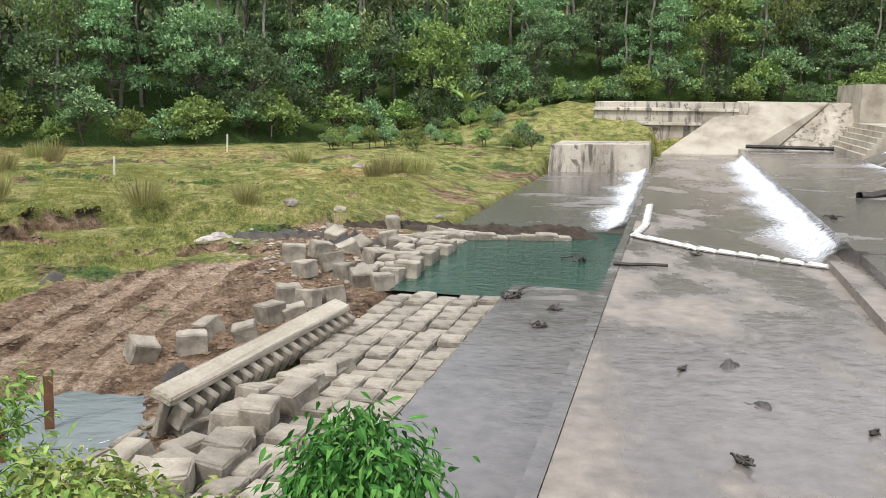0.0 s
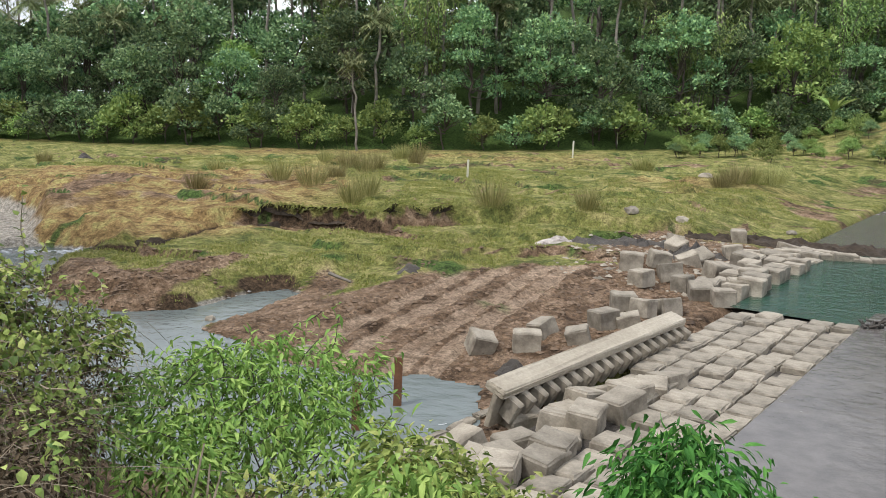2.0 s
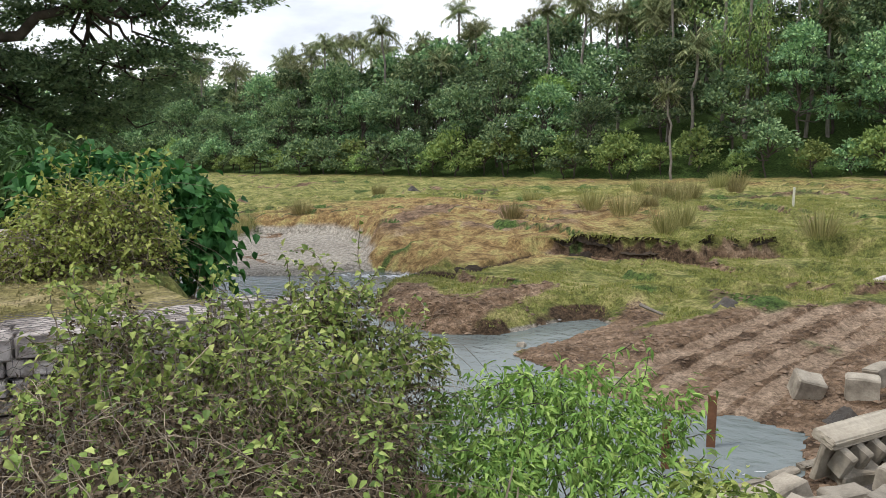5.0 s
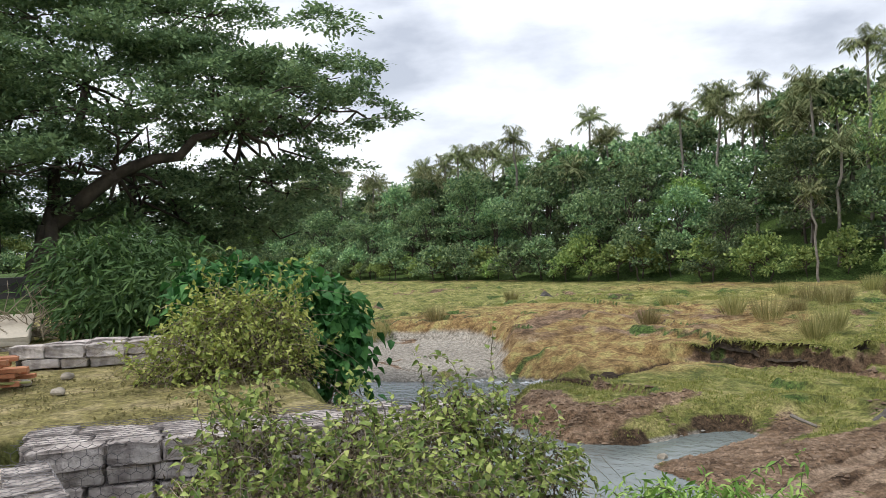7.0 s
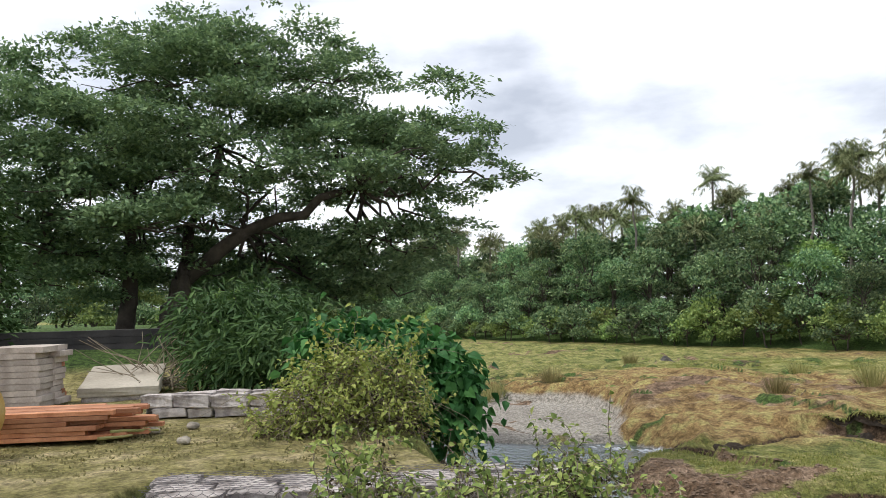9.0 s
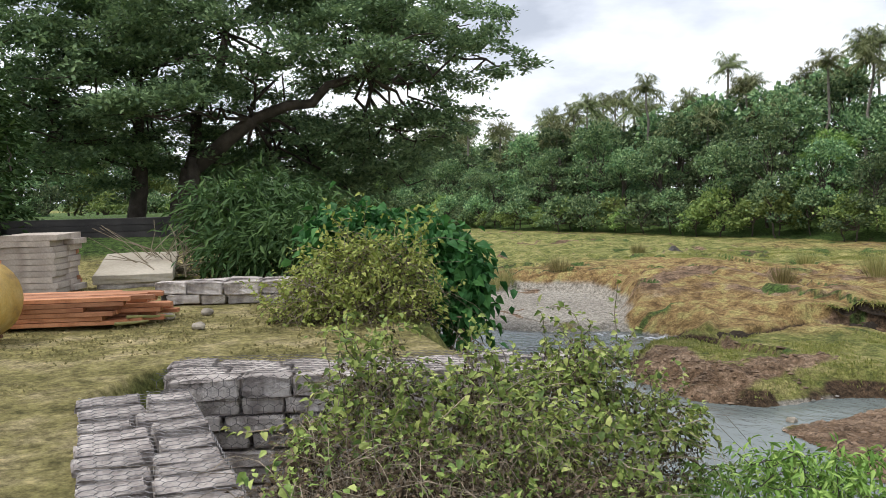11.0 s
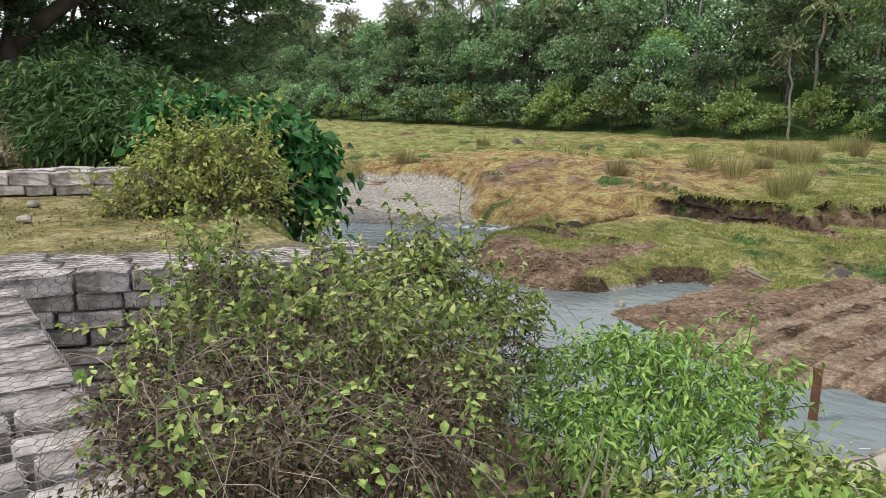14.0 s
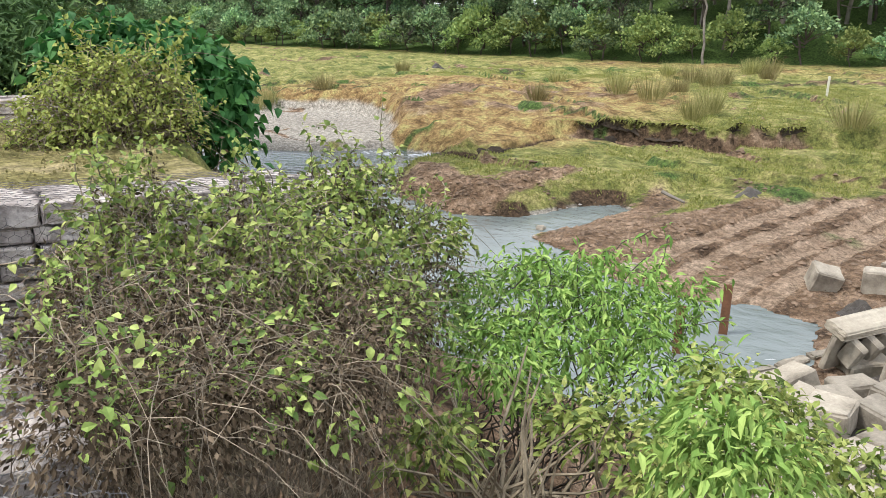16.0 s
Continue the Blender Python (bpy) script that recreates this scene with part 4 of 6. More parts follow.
# a broken concrete sill that lies awash at the edge of the stream
sill_a, sill_b = np.array([-5.49, 11.92]), np.array([-4.78, 14.09])
for k, (t0, t1) in enumerate(((0.0, 0.42), (0.45, 0.74), (0.78, 1.0))):
    c, d = sill_a + (sill_b - sill_a) * (t0 + t1) / 2, sill_b - sill_a
    ob = new("concrete_sill", box_mesh("concrete_sill", float(np.hypot(*d)) * (t1 - t0), 0.2, 0.22, BLOCK, 0.03, 0.016, 3, 70 + k))
    ob.matrix_world = pose(c[0], c[1], -4.17 + 0.015 * k, brng.uniform(-4, 4), 0, math.degrees(math.atan2(d[1], d[0])) + brng.uniform(-4, 4))
    tagged(ob, "broken length of concrete sill awash in the stream", "concrete sill", "sunken sill")
# white survey stakes on the meadow
for x, y, h in ((*(-16.49, 43.34), 0.95), (*(-15.31, 61.60), 1.25), (*(-15.12, 76.74), 1.5)):
    ob = new("survey_stake", box_mesh("survey_stake", 0.11, 0.11, h + 0.3, STAKE, 0.012, 0.004, 2, 1))
    ob.matrix_world = pose(x, y, height(x, y) - 0.3, 1, 2, 20)
    tagged(ob, "slim white painted stake in the meadow", "stake", "survey stakes")
# single stones
for i, (x, y, s) in enumerate(((*(-9.63, 15.55), 0.42), (*(-5.92, 33.63), 0.6), (*(-4.09, 34.14), 0.55), (*(-4.79, 49.61), 0.8), (*(-13.45, 17.27), 0.3), (*(-0.10, 37.05), 0.45), (*(-0.86, 22.43), 0.5))):
    bm = bmesh.new()
    bmesh.ops.create_icosphere(bm, subdivisions=2, radius=s * 0.5)
    for v in bm.verts:
        v.co *= 1 + 0.35 * noise.noise(v.co * 3 / s + Vector((i * 3.1, 0, 0)))
        v.co.z *= 0.6
    ob = new("boulder", bm_mesh("boulder", bm, BLOCK))
    ob.matrix_world = pose(x, y, max(height(x, y), -4.02) + 0.1 * s, 0, 0, 40 * i)
    tagged(ob, "pale weathered stone half sunk in the ground", "stone", "stones on the river plain")


def clods(name, n, x0, x1, y0, y1, lo, hi, mat, label, category, seed, keep):
    """Broken lumps pressed into the ground."""
    rng = np.random.default_rng(seed)
    x, y = rng.uniform(x0, x1, n), rng.uniform(y0, y1, n)
    z, m = land(x, y)
    ok = keep(x, y, z, m)
    c = np.stack([x, y, z], 1)[ok]
    k = len(c)
    base = np.array([[1, 0, 0], [0, 1, 0], [-1, 0, 0], [0, -1, 0], [0.2, 0.15, 0.45], [0, 0, -0.6]], float)
    size = (lo + (hi - lo) * rng.random(k) ** 3)[:, None, None]
    v = base[None] * size * rng.uniform(0.6, 1.3, (k, 6, 1))
    w = rng.uniform(0, 2 * math.pi, k)
    r = np.stack([np.stack([np.cos(w), -np.sin(w)], -1), np.stack([np.sin(w), np.cos(w)], -1)], 1)
    v[:, :, :2] = np.einsum("kij,kvj->kvi", r, v[:, :, :2])
    v += c[:, None]
    tri = np.array([[0, 1, 4], [1, 2, 4], [2, 3, 4], [3, 0, 4], [1, 0, 5], [2, 1, 5], [3, 2, 5], [0, 3, 5]])
    f = (tri[None] + (np.arange(k) * 6)[:, None, None]).reshape(-1, 3)
    return tagged(new(name, mesh_from(name, v.reshape(-1, 3), f, mat)), label, category, kind="stuff")


CLOD = rough_material("earth_clod", [(0.3, (0.10, 0.066, 0.043)), (0.7, (0.31, 0.215, 0.145))], 1.2, 0.95, 0.6, 0.03, 14.0, 0.22, True)
PEBBLE = rough_material("river_pebble", [(0.3, (0.25, 0.235, 0.215)), (0.7, (0.42, 0.395, 0.36))], 1.5, 0.8, 0.4, 0.02, 14.0, 0.35, True)
clods("earth_clod", 26000, -20, -2, 13, 33, 0.02, 0.11, CLOD, "broken brown clods of worked earth", "earth", 61, lambda x, y, z, m: (m["soil"] > 0.4) & (m["track"] < 0.45) & (z > -4.0))
clods("river_pebble", 9000, -40, -3, 12, 32, 0.015, 0.09, PEBBLE, "grey pebbles on the silt beside the stream", "pebbles", 62, lambda x, y, z, m: (m["silt"] > 0.4) & (z > -4.06) & (m["soil"] < 0.6))
clods("rubble_stone", 500, -7, -1.5, 24, 33, 0.03, 0.16, BLOCK, "broken stones strewn beside the pool", "rubble", 63, lambda x, y, z, m: z > -4.5)

# undercut banks where the meadow breaks off, dark earth colour standing for their shade
def cut_face(path, drop, seed, label):
    """An undercut face of raw earth, its shade put into the dark colour, below a ragged lip of turf, with roots and
    grass hanging over it.
    """
    rng = np.random.default_rng(seed)
    bank = thing("cut_bank", (0, 0, 0), label, "earth bank")
    q = np.array(path, float)
    seg = np.concatenate([[0], np.cumsum(np.hypot(*np.diff(q, axis=0).T))])
    n, k = int(seg[-1] / 0.09), 9
    t = np.linspace(0, seg[-1], n)
    cx = np.interp(t, seg, q[:, 0]) + 0.10 * fbm(t, t * 0, 1.2, 3, seed)
    cy = np.interp(t, seg, q[:, 1]) + 0.16 * fbm(t, t * 0 + 9, 1.2, 3, seed)
    taper = np.minimum(1, np.minimum(t, seg[-1] - t) / 0.7) * (0.3 + 0.7 * np.exp(-((cx + 17.1) / 1.5) ** 2))
    lip = land(cx, cy + 0.35)[0] + 0.03
    u = np.linspace(0, 1, k)
    back = np.array([-0.16, -0.02, 0.12, 0.16, 0.14, 0.08, 0.0, -0.14, -0.34])
    Y = cy[:, None] + back[None] * taper[:, None] + rng.normal(0, 0.03, (n, k))
    X = cx[:, None] + rng.normal(0, 0.02, (n, k))
    Z = lip[:, None] - u[None] * (drop * taper[:, None] + 0.12) + rng.normal(0, 0.012, (n, k))
    i, j = np.meshgrid(np.arange(n - 1), np.arange(k - 1), indexing="ij")
    f = np.stack([i * k + j, (i + 1) * k + j, (i + 1) * k + j + 1, i * k + j + 1], -1).reshape(-1, 4)
    part("earth_face", mesh_from("earth_face", np.stack([X, Y, Z], -1).reshape(-1, 3), f, EARTH_AND_SHADE), bank)
    m = n * 9
    w = rng.uniform(0, seg[-1], m)
    at_lip = np.stack([np.interp(w, t, cx), np.interp(w, t, cy) - 0.1 + rng.uniform(-0.1, 0.25, m), np.interp(w, t, lip) + 0.01], 1)
    v, f = leaves(at_lip, np.tile([0.0, -0.7, 0.25], (m, 1)), 0.2, 0.03, 0.4, 0.4, rng, 4, 0.5)
    part("turf_fringe", mesh_from("turf_fringe", v, f, BLADE), bank, "hanging fringe of green grass")
    return bank


cut_face([(-20.2, 28.0), (-19.2, 28.9), (-18.5, 29.5), (-17.2, 29.8), (-15.7, 30.1), (-14.9, 30.5), (-13.9, 31.2), (-12.7, 32.4)], 0.56, 21, "dark undercut face of the broken meadow bank")
heap("cut_bank", [(-19.27, 26.82), (-19.01, 28.20), (-19.13, 30.42)], 0.25, 0.26, EARTH_AND_SHADE, "low dark break in the turf", -3.5, 22, "earth bank")
heap("cut_bank", [(-21.33, 22.53), (-20.40, 23.94), (-19.75, 26.18)], 0.28, 0.22, EARTH_AND_SHADE, "low dark break in the turf", -3.6, 23, "earth bank")
heap("cut_bank", [(-16.48, 31.82), (-14.95, 32.66), (-13.07, 32.90)], 0.2, 0.24, EARTH_AND_SHADE, "low dark break in the turf", -3.3, 24, "earth bank")
heap("cut_bank", [(-16.33, 31.58), (-14.78, 33.30)], 0.25, 0.3, EARTH_AND_SHADE, "low dark break in the turf", -3.3, 25, "earth bank")
heap("cut_bank", [(-5.98, 28.40), (-4.64, 28.30), (-3.59, 29.81)], 0.7, 0.35, MUD, "raw mud bank scraped beside the blocks", -3.6, 26, "earth bank")


def riffle(name, path, width, z, label, seed):
    ob = heap(name, path, width, 0.05, FOAM, label, z, seed, "water")
    me = ob.data
    me.attributes.new("thick", "FLOAT", "POINT").data.foreach_set("value", [0.42] * len(me.vertices))
    ob["kind"] = "structure"
    return ob


riffle("water_riffle_1", [(-27.2, 21.3), (-25.4, 22.3), (-23.6, 22.9), (-22.6, 22.2)], 0.7, -3.97, "white riffle where the stream breaks over gravel", 31)
riffle("water_riffle_2", [(-5.57, 12.31), (-5.49, 12.92), (-5.01, 13.62)], 0.22, -3.99, "thin white water along the sunken blocks", 32)

beam_a, beam_b = at(76.4, 5.6, -2.36), at(76.2, 12.4, -2.36)
v, f = tubes([[(*beam_a, 0.16), (*beam_b, 0.15)]], 4)
tagged(new("timber_beam", mesh_from("timber_beam", v, f, DARKWOOD)), "long dark timber lying below the far abutment", "timber")
trng = random.Random(8)
for i in range(5):
    x, y = dam_xy(26 + 9 * trng.random(), -9.6 - 2 * trng.random())
    ob = new("concrete_block", block_meshes[i])
    ob.matrix_world = pose(x, y, height(x, y) - 0.15, trng.uniform(-25, 25), trng.uniform(-25, 25), 50 * i)
    tagged(ob, "tumbled concrete cube sunk in the mud", "concrete block", "rubble blocks along the apron")

v, f = tubes([bent((*(-11.77, 20.33), -3.22), (*(-11.09, 20.35), -3.42), 0.05, 0.035, 4, 0.04)], 6)
tagged(new("pole", mesh_from("pole", v, f, PALE_BARK)), "pale bare pole lying on the stream bank", "pole")


# ---- gabion walls on the terrace edge ----
def hex_mesh(name, width, depth_along, cell=0.075, thick=0.0022, down=0.0):
    """Hexagonal wire netting over a flat rectangle, width along x, depth along y; the last 'down' metres hang over the far edge."""
    paths, rows, cols = [], int((depth_along + down) / (cell * 0.87)), int(width / cell)

    def fold(x, y):
        return (x, min(y, depth_along), 0.006 if y <= depth_along else depth_along - y)

    for r in range(rows):
        for c in range(cols):
            x, y = (c + 0.5 * (r % 2)) * cell, r * cell * 0.87
            a, b, d = fold(x, y), fold(x + cell * 0.5, y + cell * 0.28), fold(x + cell, y)
            e = fold(x + cell * 0.5, y + cell * 0.87)
            paths += [[(*a, thick), (*b, thick)], [(*b, thick), (*d, thick)], [(*b, thick), (*e, thick)]]
    v, f = tubes(paths, 3)
    return mesh_from(name, v, [q for q in f if len(q) == 4], WIRE)


def gabion(name, x, y, turn, length, width, courses, label, netting, seed, along, z_top=0.0):
    """A wall of squared blocks in wire netting; its outer face is at local y = 0 and it runs along local x."""
    g = thing(name, (x, y, z_top), label, "gabion wall", "gabion walls", rz=turn)
    r = random.Random(seed)
    sizes = [(0.62, 0.26), (0.50, 0.24), (0.44, 0.27), (0.56, 0.30)]
    stock = [box_mesh("block", sx, sy, 0.19, GABION, 0.012, 0.013, 3, seed * 10 + i) for i, (sx, sy) in enumerate(sizes)]
    tall = [box_mesh("block", sx * 0.85, 0.40, 0.145, GABION, 0.014, 0.010, 2, seed * 20 + i) for i, (sx, _) in enumerate(sizes)]
    cy = 0.14
    while along and cy < width:
        cx = r.uniform(0, 0.2)
        while cx < length - 0.2:
            k = r.randrange(4)
            part("block", stock[k], g, m=pose(cx + sizes[k][0] / 2, cy, -0.20 + r.uniform(-0.025, 0.02), r.uniform(-3, 3), r.uniform(-3, 3), r.uniform(-4, 4)))
            cx += sizes[k][0] + r.uniform(0.015, 0.05)
        cy += 0.31
    cx = 0.1
    while not along and cx < length - 0.1:
        pair = r.choice(((0, 2), (2, 0), (1, 1), (3, 2), (2, 3)))
        scale = width / (sizes[pair[0]][0] + sizes[pair[1]][0] + 0.05)
        cy, deep = 0.0, max(sizes[k][1] for k in pair)
        for k in pair:
            sx = sizes[k][0] * scale
            if r.random() > 0.03:
                part("block", stock[k], g, m=pose(cx + deep / 2, cy + sx / 2, -0.20 + r.uniform(-0.025, 0.02), r.uniform(-3, 3), r.uniform(-3, 3), 90 + r.uniform(-4, 4)) @ Matrix.Diagonal((scale, 1, 1, 1)))
            cy += sx + r.uniform(0.035, 0.08)
        cx += deep + r.uniform(0.025, 0.075)
    for row in range(1, courses):
        cx = r.uniform(0, 0.3)
        while cx < length - 0.2:
            k = r.randrange(4)
            part("block", tall[k], g, m=pose(cx + sizes[k][0] * 0.425, 0.22 + r.uniform(-0.03, 0.03), -0.20 - 0.16 * row, r.uniform(-2, 2), r.uniform(-2, 2), r.uniform(-3, 3)))
            cx += sizes[k][0] * 0.85 + r.uniform(0.02, 0.05)
    part("core", box_mesh("core", length - 0.1, width - 0.3, courses * 0.16 - 0.12, MUD, 0.02), g, m=pose(length / 2, width / 2 + 0.05, -courses * 0.16 - 0.04))
    if netting:
        net = part("wire_netting", hex_mesh("wire_netting", length, width, 0.10, 0.0027, 0.75), g, "galvanised hexagonal wire netting", pose(0, 0, 0.012))
        net.matrix_local = pose(length, width, 0.012, 0, 0, 180)
    return g


W1A, W1B = np.array([2.5, 0.42]), np.array([-7.35, 1.72])
W2A, W2B = np.array([-7.75, 1.95]), np.array([-6.25, 4.75])


def wall_between(name, p, q, width, courses, label, seed, net=True, along=False):
    d = q - p
    return gabion(name, p[0], p[1], math.degrees(math.atan2(d[1], d[0])), float(np.hypot(*d)), width, courses, label, net, seed, along)


wall_between("gabion_wall", W1A, W1B, 0.86, 11, "grey block gabion wall in wire netting", 1)
wall_between("gabion_wall", W2A - np.array([0.25, 0.45]), W2B, 0.95, 12, "grey block gabion wall turning along the bank", 2, True, True)
wall_between("gabion_wall", np.array([*(-14.02, 2.78)]), np.array([*(-12.87, 4.56)]) + [0.6, 0.8], 0.7, 2, "low old block wall beside the bushes", 3, False, True).location.z += 0.33

# ---- terrace things ----
SLAB = np.array([*(-17.19, 3.11)]) + np.array([-0.96, 0.24]) * 1.1
slab = new("concrete_slab", box_mesh("concrete_slab", 1.45, 2.4, 0.16, CONCRETE, 0.02, 0.012, 3, 9))
slab.matrix_world = pose(SLAB[0], SLAB[1], 0.20, 7, 0, 74)
tagged(slab, "pale tilted concrete slab on the old wall", "slab")
slab_base = new("slab_base", box_mesh("slab_base", 1.3, 2.2, 0.46, GABION, 0.03, 0.02, 3, 10))
slab_base.matrix_world = pose(SLAB[0], SLAB[1], -0.26, 7, 0, 74)
tagged(slab_base, "rough stone footing under the slab", "footing")


def plank_pile(name, x, y, z, turn, length, rows, layers, w, h, mat, label, category, jag, seed, tidy=1.0):
    pile = thing(name, (x, y, z), label, category, rz=turn)
    r = random.Random(seed)
    stock = [box_mesh("plank", length * k, w, h, mat, 0.004, 0.002, 2, seed + i) for i, k in enumerate((1.0, 0.9, 0.82, 0.95))]
    for lay in range(layers):
        for k in range(rows - int(lay * (1 - tidy))):
            part("plank", stock[r.randrange(4)], pile, m=pose(r.uniform(-jag, jag), (k - rows / 2) * (w + 0.012) + r.uniform(-0.02, 0.02), lay * (h + 0.006), 0, 0, r.uniform(-5, 5) * (1.2 - tidy) + r.uniform(-0.6, 0.6)))
    return pile


plank_pile("timber_pile", *(-12.97, 1.00), 0.0, 66, 2.9, 8, 6, 0.15, 0.055, TIMBER, "low spread pile of red-brown timber planks on the grass", "timber pile", 0.5, 3, 0.55)
plank_pile("board_stack", *(-17.45, 1.66), 0.0, 62, 1.1, 2, 10, 0.62, 0.10, BOARD, "tall stack of cement-stained boards", "board stack", 0.06, 4, 0.95)
plank_pile("timber_stack", *(-18.19, 0.98), 0.0, 62, 2.6, 5, 11, 0.14, 0.075, TIMBER, "neat stack of red-brown timber beams", "timber stack", 0.08, 5, 0.97)
plank_pile("dark_timber_stack", *(-24.29, 3.70), height(*(-24.29, 3.70)) - 0.25, 75, 5.2, 3, 4, 0.20, 0.17, DARKWOOD, "stack of black tarred timbers under the tree", "timber stack", 0.2, 6, 0.95)


def excavator_bucket(x, y, z, turn):
    """A yellow digging bucket lying with its round back up: shell, side plates, hinge ears, teeth."""
    bk = thing("excavator_bucket", (x, y, z), "worn yellow excavator bucket resting on the grass", "excavator bucket", rz=turn)
    prof = [(0.62 * math.cos(w), 0.62 * math.sin(w)) for w in np.linspace(math.radians(-80), math.radians(175), 20)]
    half, th = 0.50, 0.03
    verts, faces = [], []
    for px, pz in prof:
        for k in (1.0, 1 - th / 0.62):
            for sx in (-half, half):
                verts.append((sx, px * k, pz * k + 0.62))
    for i in range(len(prof) - 1):
        q = 4 * i
        faces += [(q, q + 1, q + 5, q + 4), (q + 2, q + 6, q + 7, q + 3), (q, q + 4, q + 6, q + 2), (q + 1, q + 3, q + 7, q + 5)]
    faces += [(0, 2, 3, 1), (q + 4, q + 5, q + 7, q + 6)]
    part("shell", mesh_from("shell", np.array(verts), faces, YELLOW, True), bk)
    for sx in (-half, half - 0.03):
        bm = bmesh.new()
        lo = [bm.verts.new((sx, px * 0.995, pz * 0.995 + 0.62)) for px, pz in prof]
        f = bm.faces.new(lo)
        ex = bmesh.ops.extrude_face_region(bm, geom=[f])
        bmesh.ops.translate(bm, vec=(0.03, 0, 0), verts=[v for v in ex["geom"] if isinstance(v, bmesh.types.BMVert)])
        part("side_plate", bm_mesh("side_plate", bm, YELLOW), bk)
    for sx in (-0.22, 0.18):
        bm = bmesh.new()
        outline = [(-0.55, 0.75), (-0.62, 1.15), (-0.45, 1.42), (-0.22, 1.45), (-0.08, 1.30), (0.12, 1.32), (0.32, 1.18), (0.30, 0.95)]
        f = bm.faces.new([bm.verts.new((sx, py, pz)) for py, pz in outline])
        ex = bmesh.ops.extrude_face_region(bm, geom=[f])
        bmesh.ops.translate(bm, vec=(0.05, 0, 0), verts=[v for v in ex["geom"] if isinstance(v, bmesh.types.BMVert)])
        ear = part("hinge_ear", bm_mesh("hinge_ear", bm, YELLOW), bk)
        for py, pz in ((-0.33, 1.27), (0.15, 1.12)):
            bm = bmesh.new()
            bmesh.ops.create_cone(bm, cap_ends=True, segments=20, radius1=0.075, radius2=0.06, depth=0.1)
            bmesh.ops.rotate(bm, cent=(0, 0, 0), matrix=Matrix.Rotation(math.pi / 2, 3, "Y"), verts=bm.verts)
            part("pin_boss", bm_mesh("pin_boss", bm, RUST), ear, "rusty pin boss", pose(sx + 0.025, py, pz))
    bk.scale = (0.78, 0.78, 0.78)
    for i in range(4):
        part("tooth", box_mesh("tooth", 0.09, 0.22, 0.05, RUST, 0.01), bk, "rusty steel tooth", pose(-0.38 + 0.25 * i, 0.2, 0.0, 0, 0, 0))
    return bk


excavator_bucket(*(-11.63, 0.19), -0.03, -28)


# ---- trees ----
def broadleaf(name, tall, wide, n, mat, label, seed, leaf=0.34, lobes=16):
    rng = np.random.default_rng(seed)
    t = thing(name, (0, 0, 0), label, "tree", "forest trees")
    paths = [bent((0, 0, -0.6), (rng.normal(0, .3), rng.normal(0, .3), tall * 0.6), 0.03 * tall * 0.5, 0.1, 6, 0.05, rng)]
    lob = []
    for i in range(lobes):
        w = 2 * math.pi * (i * 0.618 + rng.uniform(-.05, .05))
        h = rng.uniform(0.12, 1.0) ** 0.8
        rr = wide * (0.30 + 0.70 * math.sin(math.pi * min(1, 0.18 + 0.78 * h))) * rng.uniform(0.55, 0.95)
        c = (rr * math.cos(w), rr * math.sin(w), tall * (0.12 + 0.80 * h))
        r = wide * rng.uniform(0.22, 0.44)
        lob.append((*c, r, r * rng.uniform(0.34, 0.62)))
        paths.append(bent((0, 0, tall * (0.2 + 0.35 * h)), c, 0.07, 0.02, 4, 0.12, rng))
    lob.append((0, 0, tall * 0.9, wide * 0.5, wide * 0.35))
    v, f = tubes(paths)
    part("trunk", mesh_from("trunk", v, f, BARK), t)
    p, d = clumped(*lobe_points(lob, n, rng, -0.12, 0.72), 6, 0.17, rng)
    d[:, 2] += 0.15
    v, f = leaves(p, d, leaf, leaf * 0.62, 0.3, 0.55, rng)
    part("crown", mesh_from("crown", v, f, mat), t)
    return t


def palm(name, tall, seed, fronds=26, long=2.35):
    rng = np.random.default_rng(seed)
    t = thing(name, (0, 0, 0), "coconut palm with arching fronds rising over the forest", "palm", "coconut palms")
    top = np.array([rng.normal(0, .5), rng.normal(0, .5), tall])
    v, f = tubes([bent((0, 0, -0.6), top, 0.20, 0.12, 8, 0.03, rng)], 7)
    part("trunk", mesh_from("trunk", v, f, PALE_BARK), t)
    vs, out, stems = [], [], []
    for i in range(fronds):
        w = 2 * math.pi * (i * 0.618)
        el = math.radians(rng.uniform(-38, 82))
        dirv = np.array([math.cos(w), math.sin(w), 0])
        ln = long * rng.uniform(0.8, 1.1)
        pts = []
        for k in range(9):
            s = k / 8
            pts.append(top + dirv * ln * math.cos(el) * s + np.array([0, 0, ln * (math.sin(el) * s - 0.34 * s * s * (0.25 + math.cos(el)))]) + dirv * 0.18 * ln * s * s * math.sin(max(0, el)))
        stems.append([(*q, 0.035 * (1 - k / 9)) for k, q in enumerate(pts)])
        side = np.array([-dirv[1], dirv[0], 0])
        for k in range(15):
            s = 0.10 + 0.88 * k / 14
            j = min(7, int(s * 8))
            base = pts[j] + (pts[j + 1] - pts[j]) * (s * 8 - j)
            for sg in (-1, 1):
                vs.append(base)
                out.append(side * sg * 0.9 + dirv * 0.5 + np.array([0, 0, -0.4]))
    p, d = np.array(vs), np.array(out)
    v1, f1 = leaves(p, d, 0.80, 0.12, 0.25, 0.16, rng)
    v2, f2 = tubes(stems, 3)
    part("crown", mesh_from("crown", *merge((v1, f1), (v2, f2)), PALM_LEAF), t)
    return t


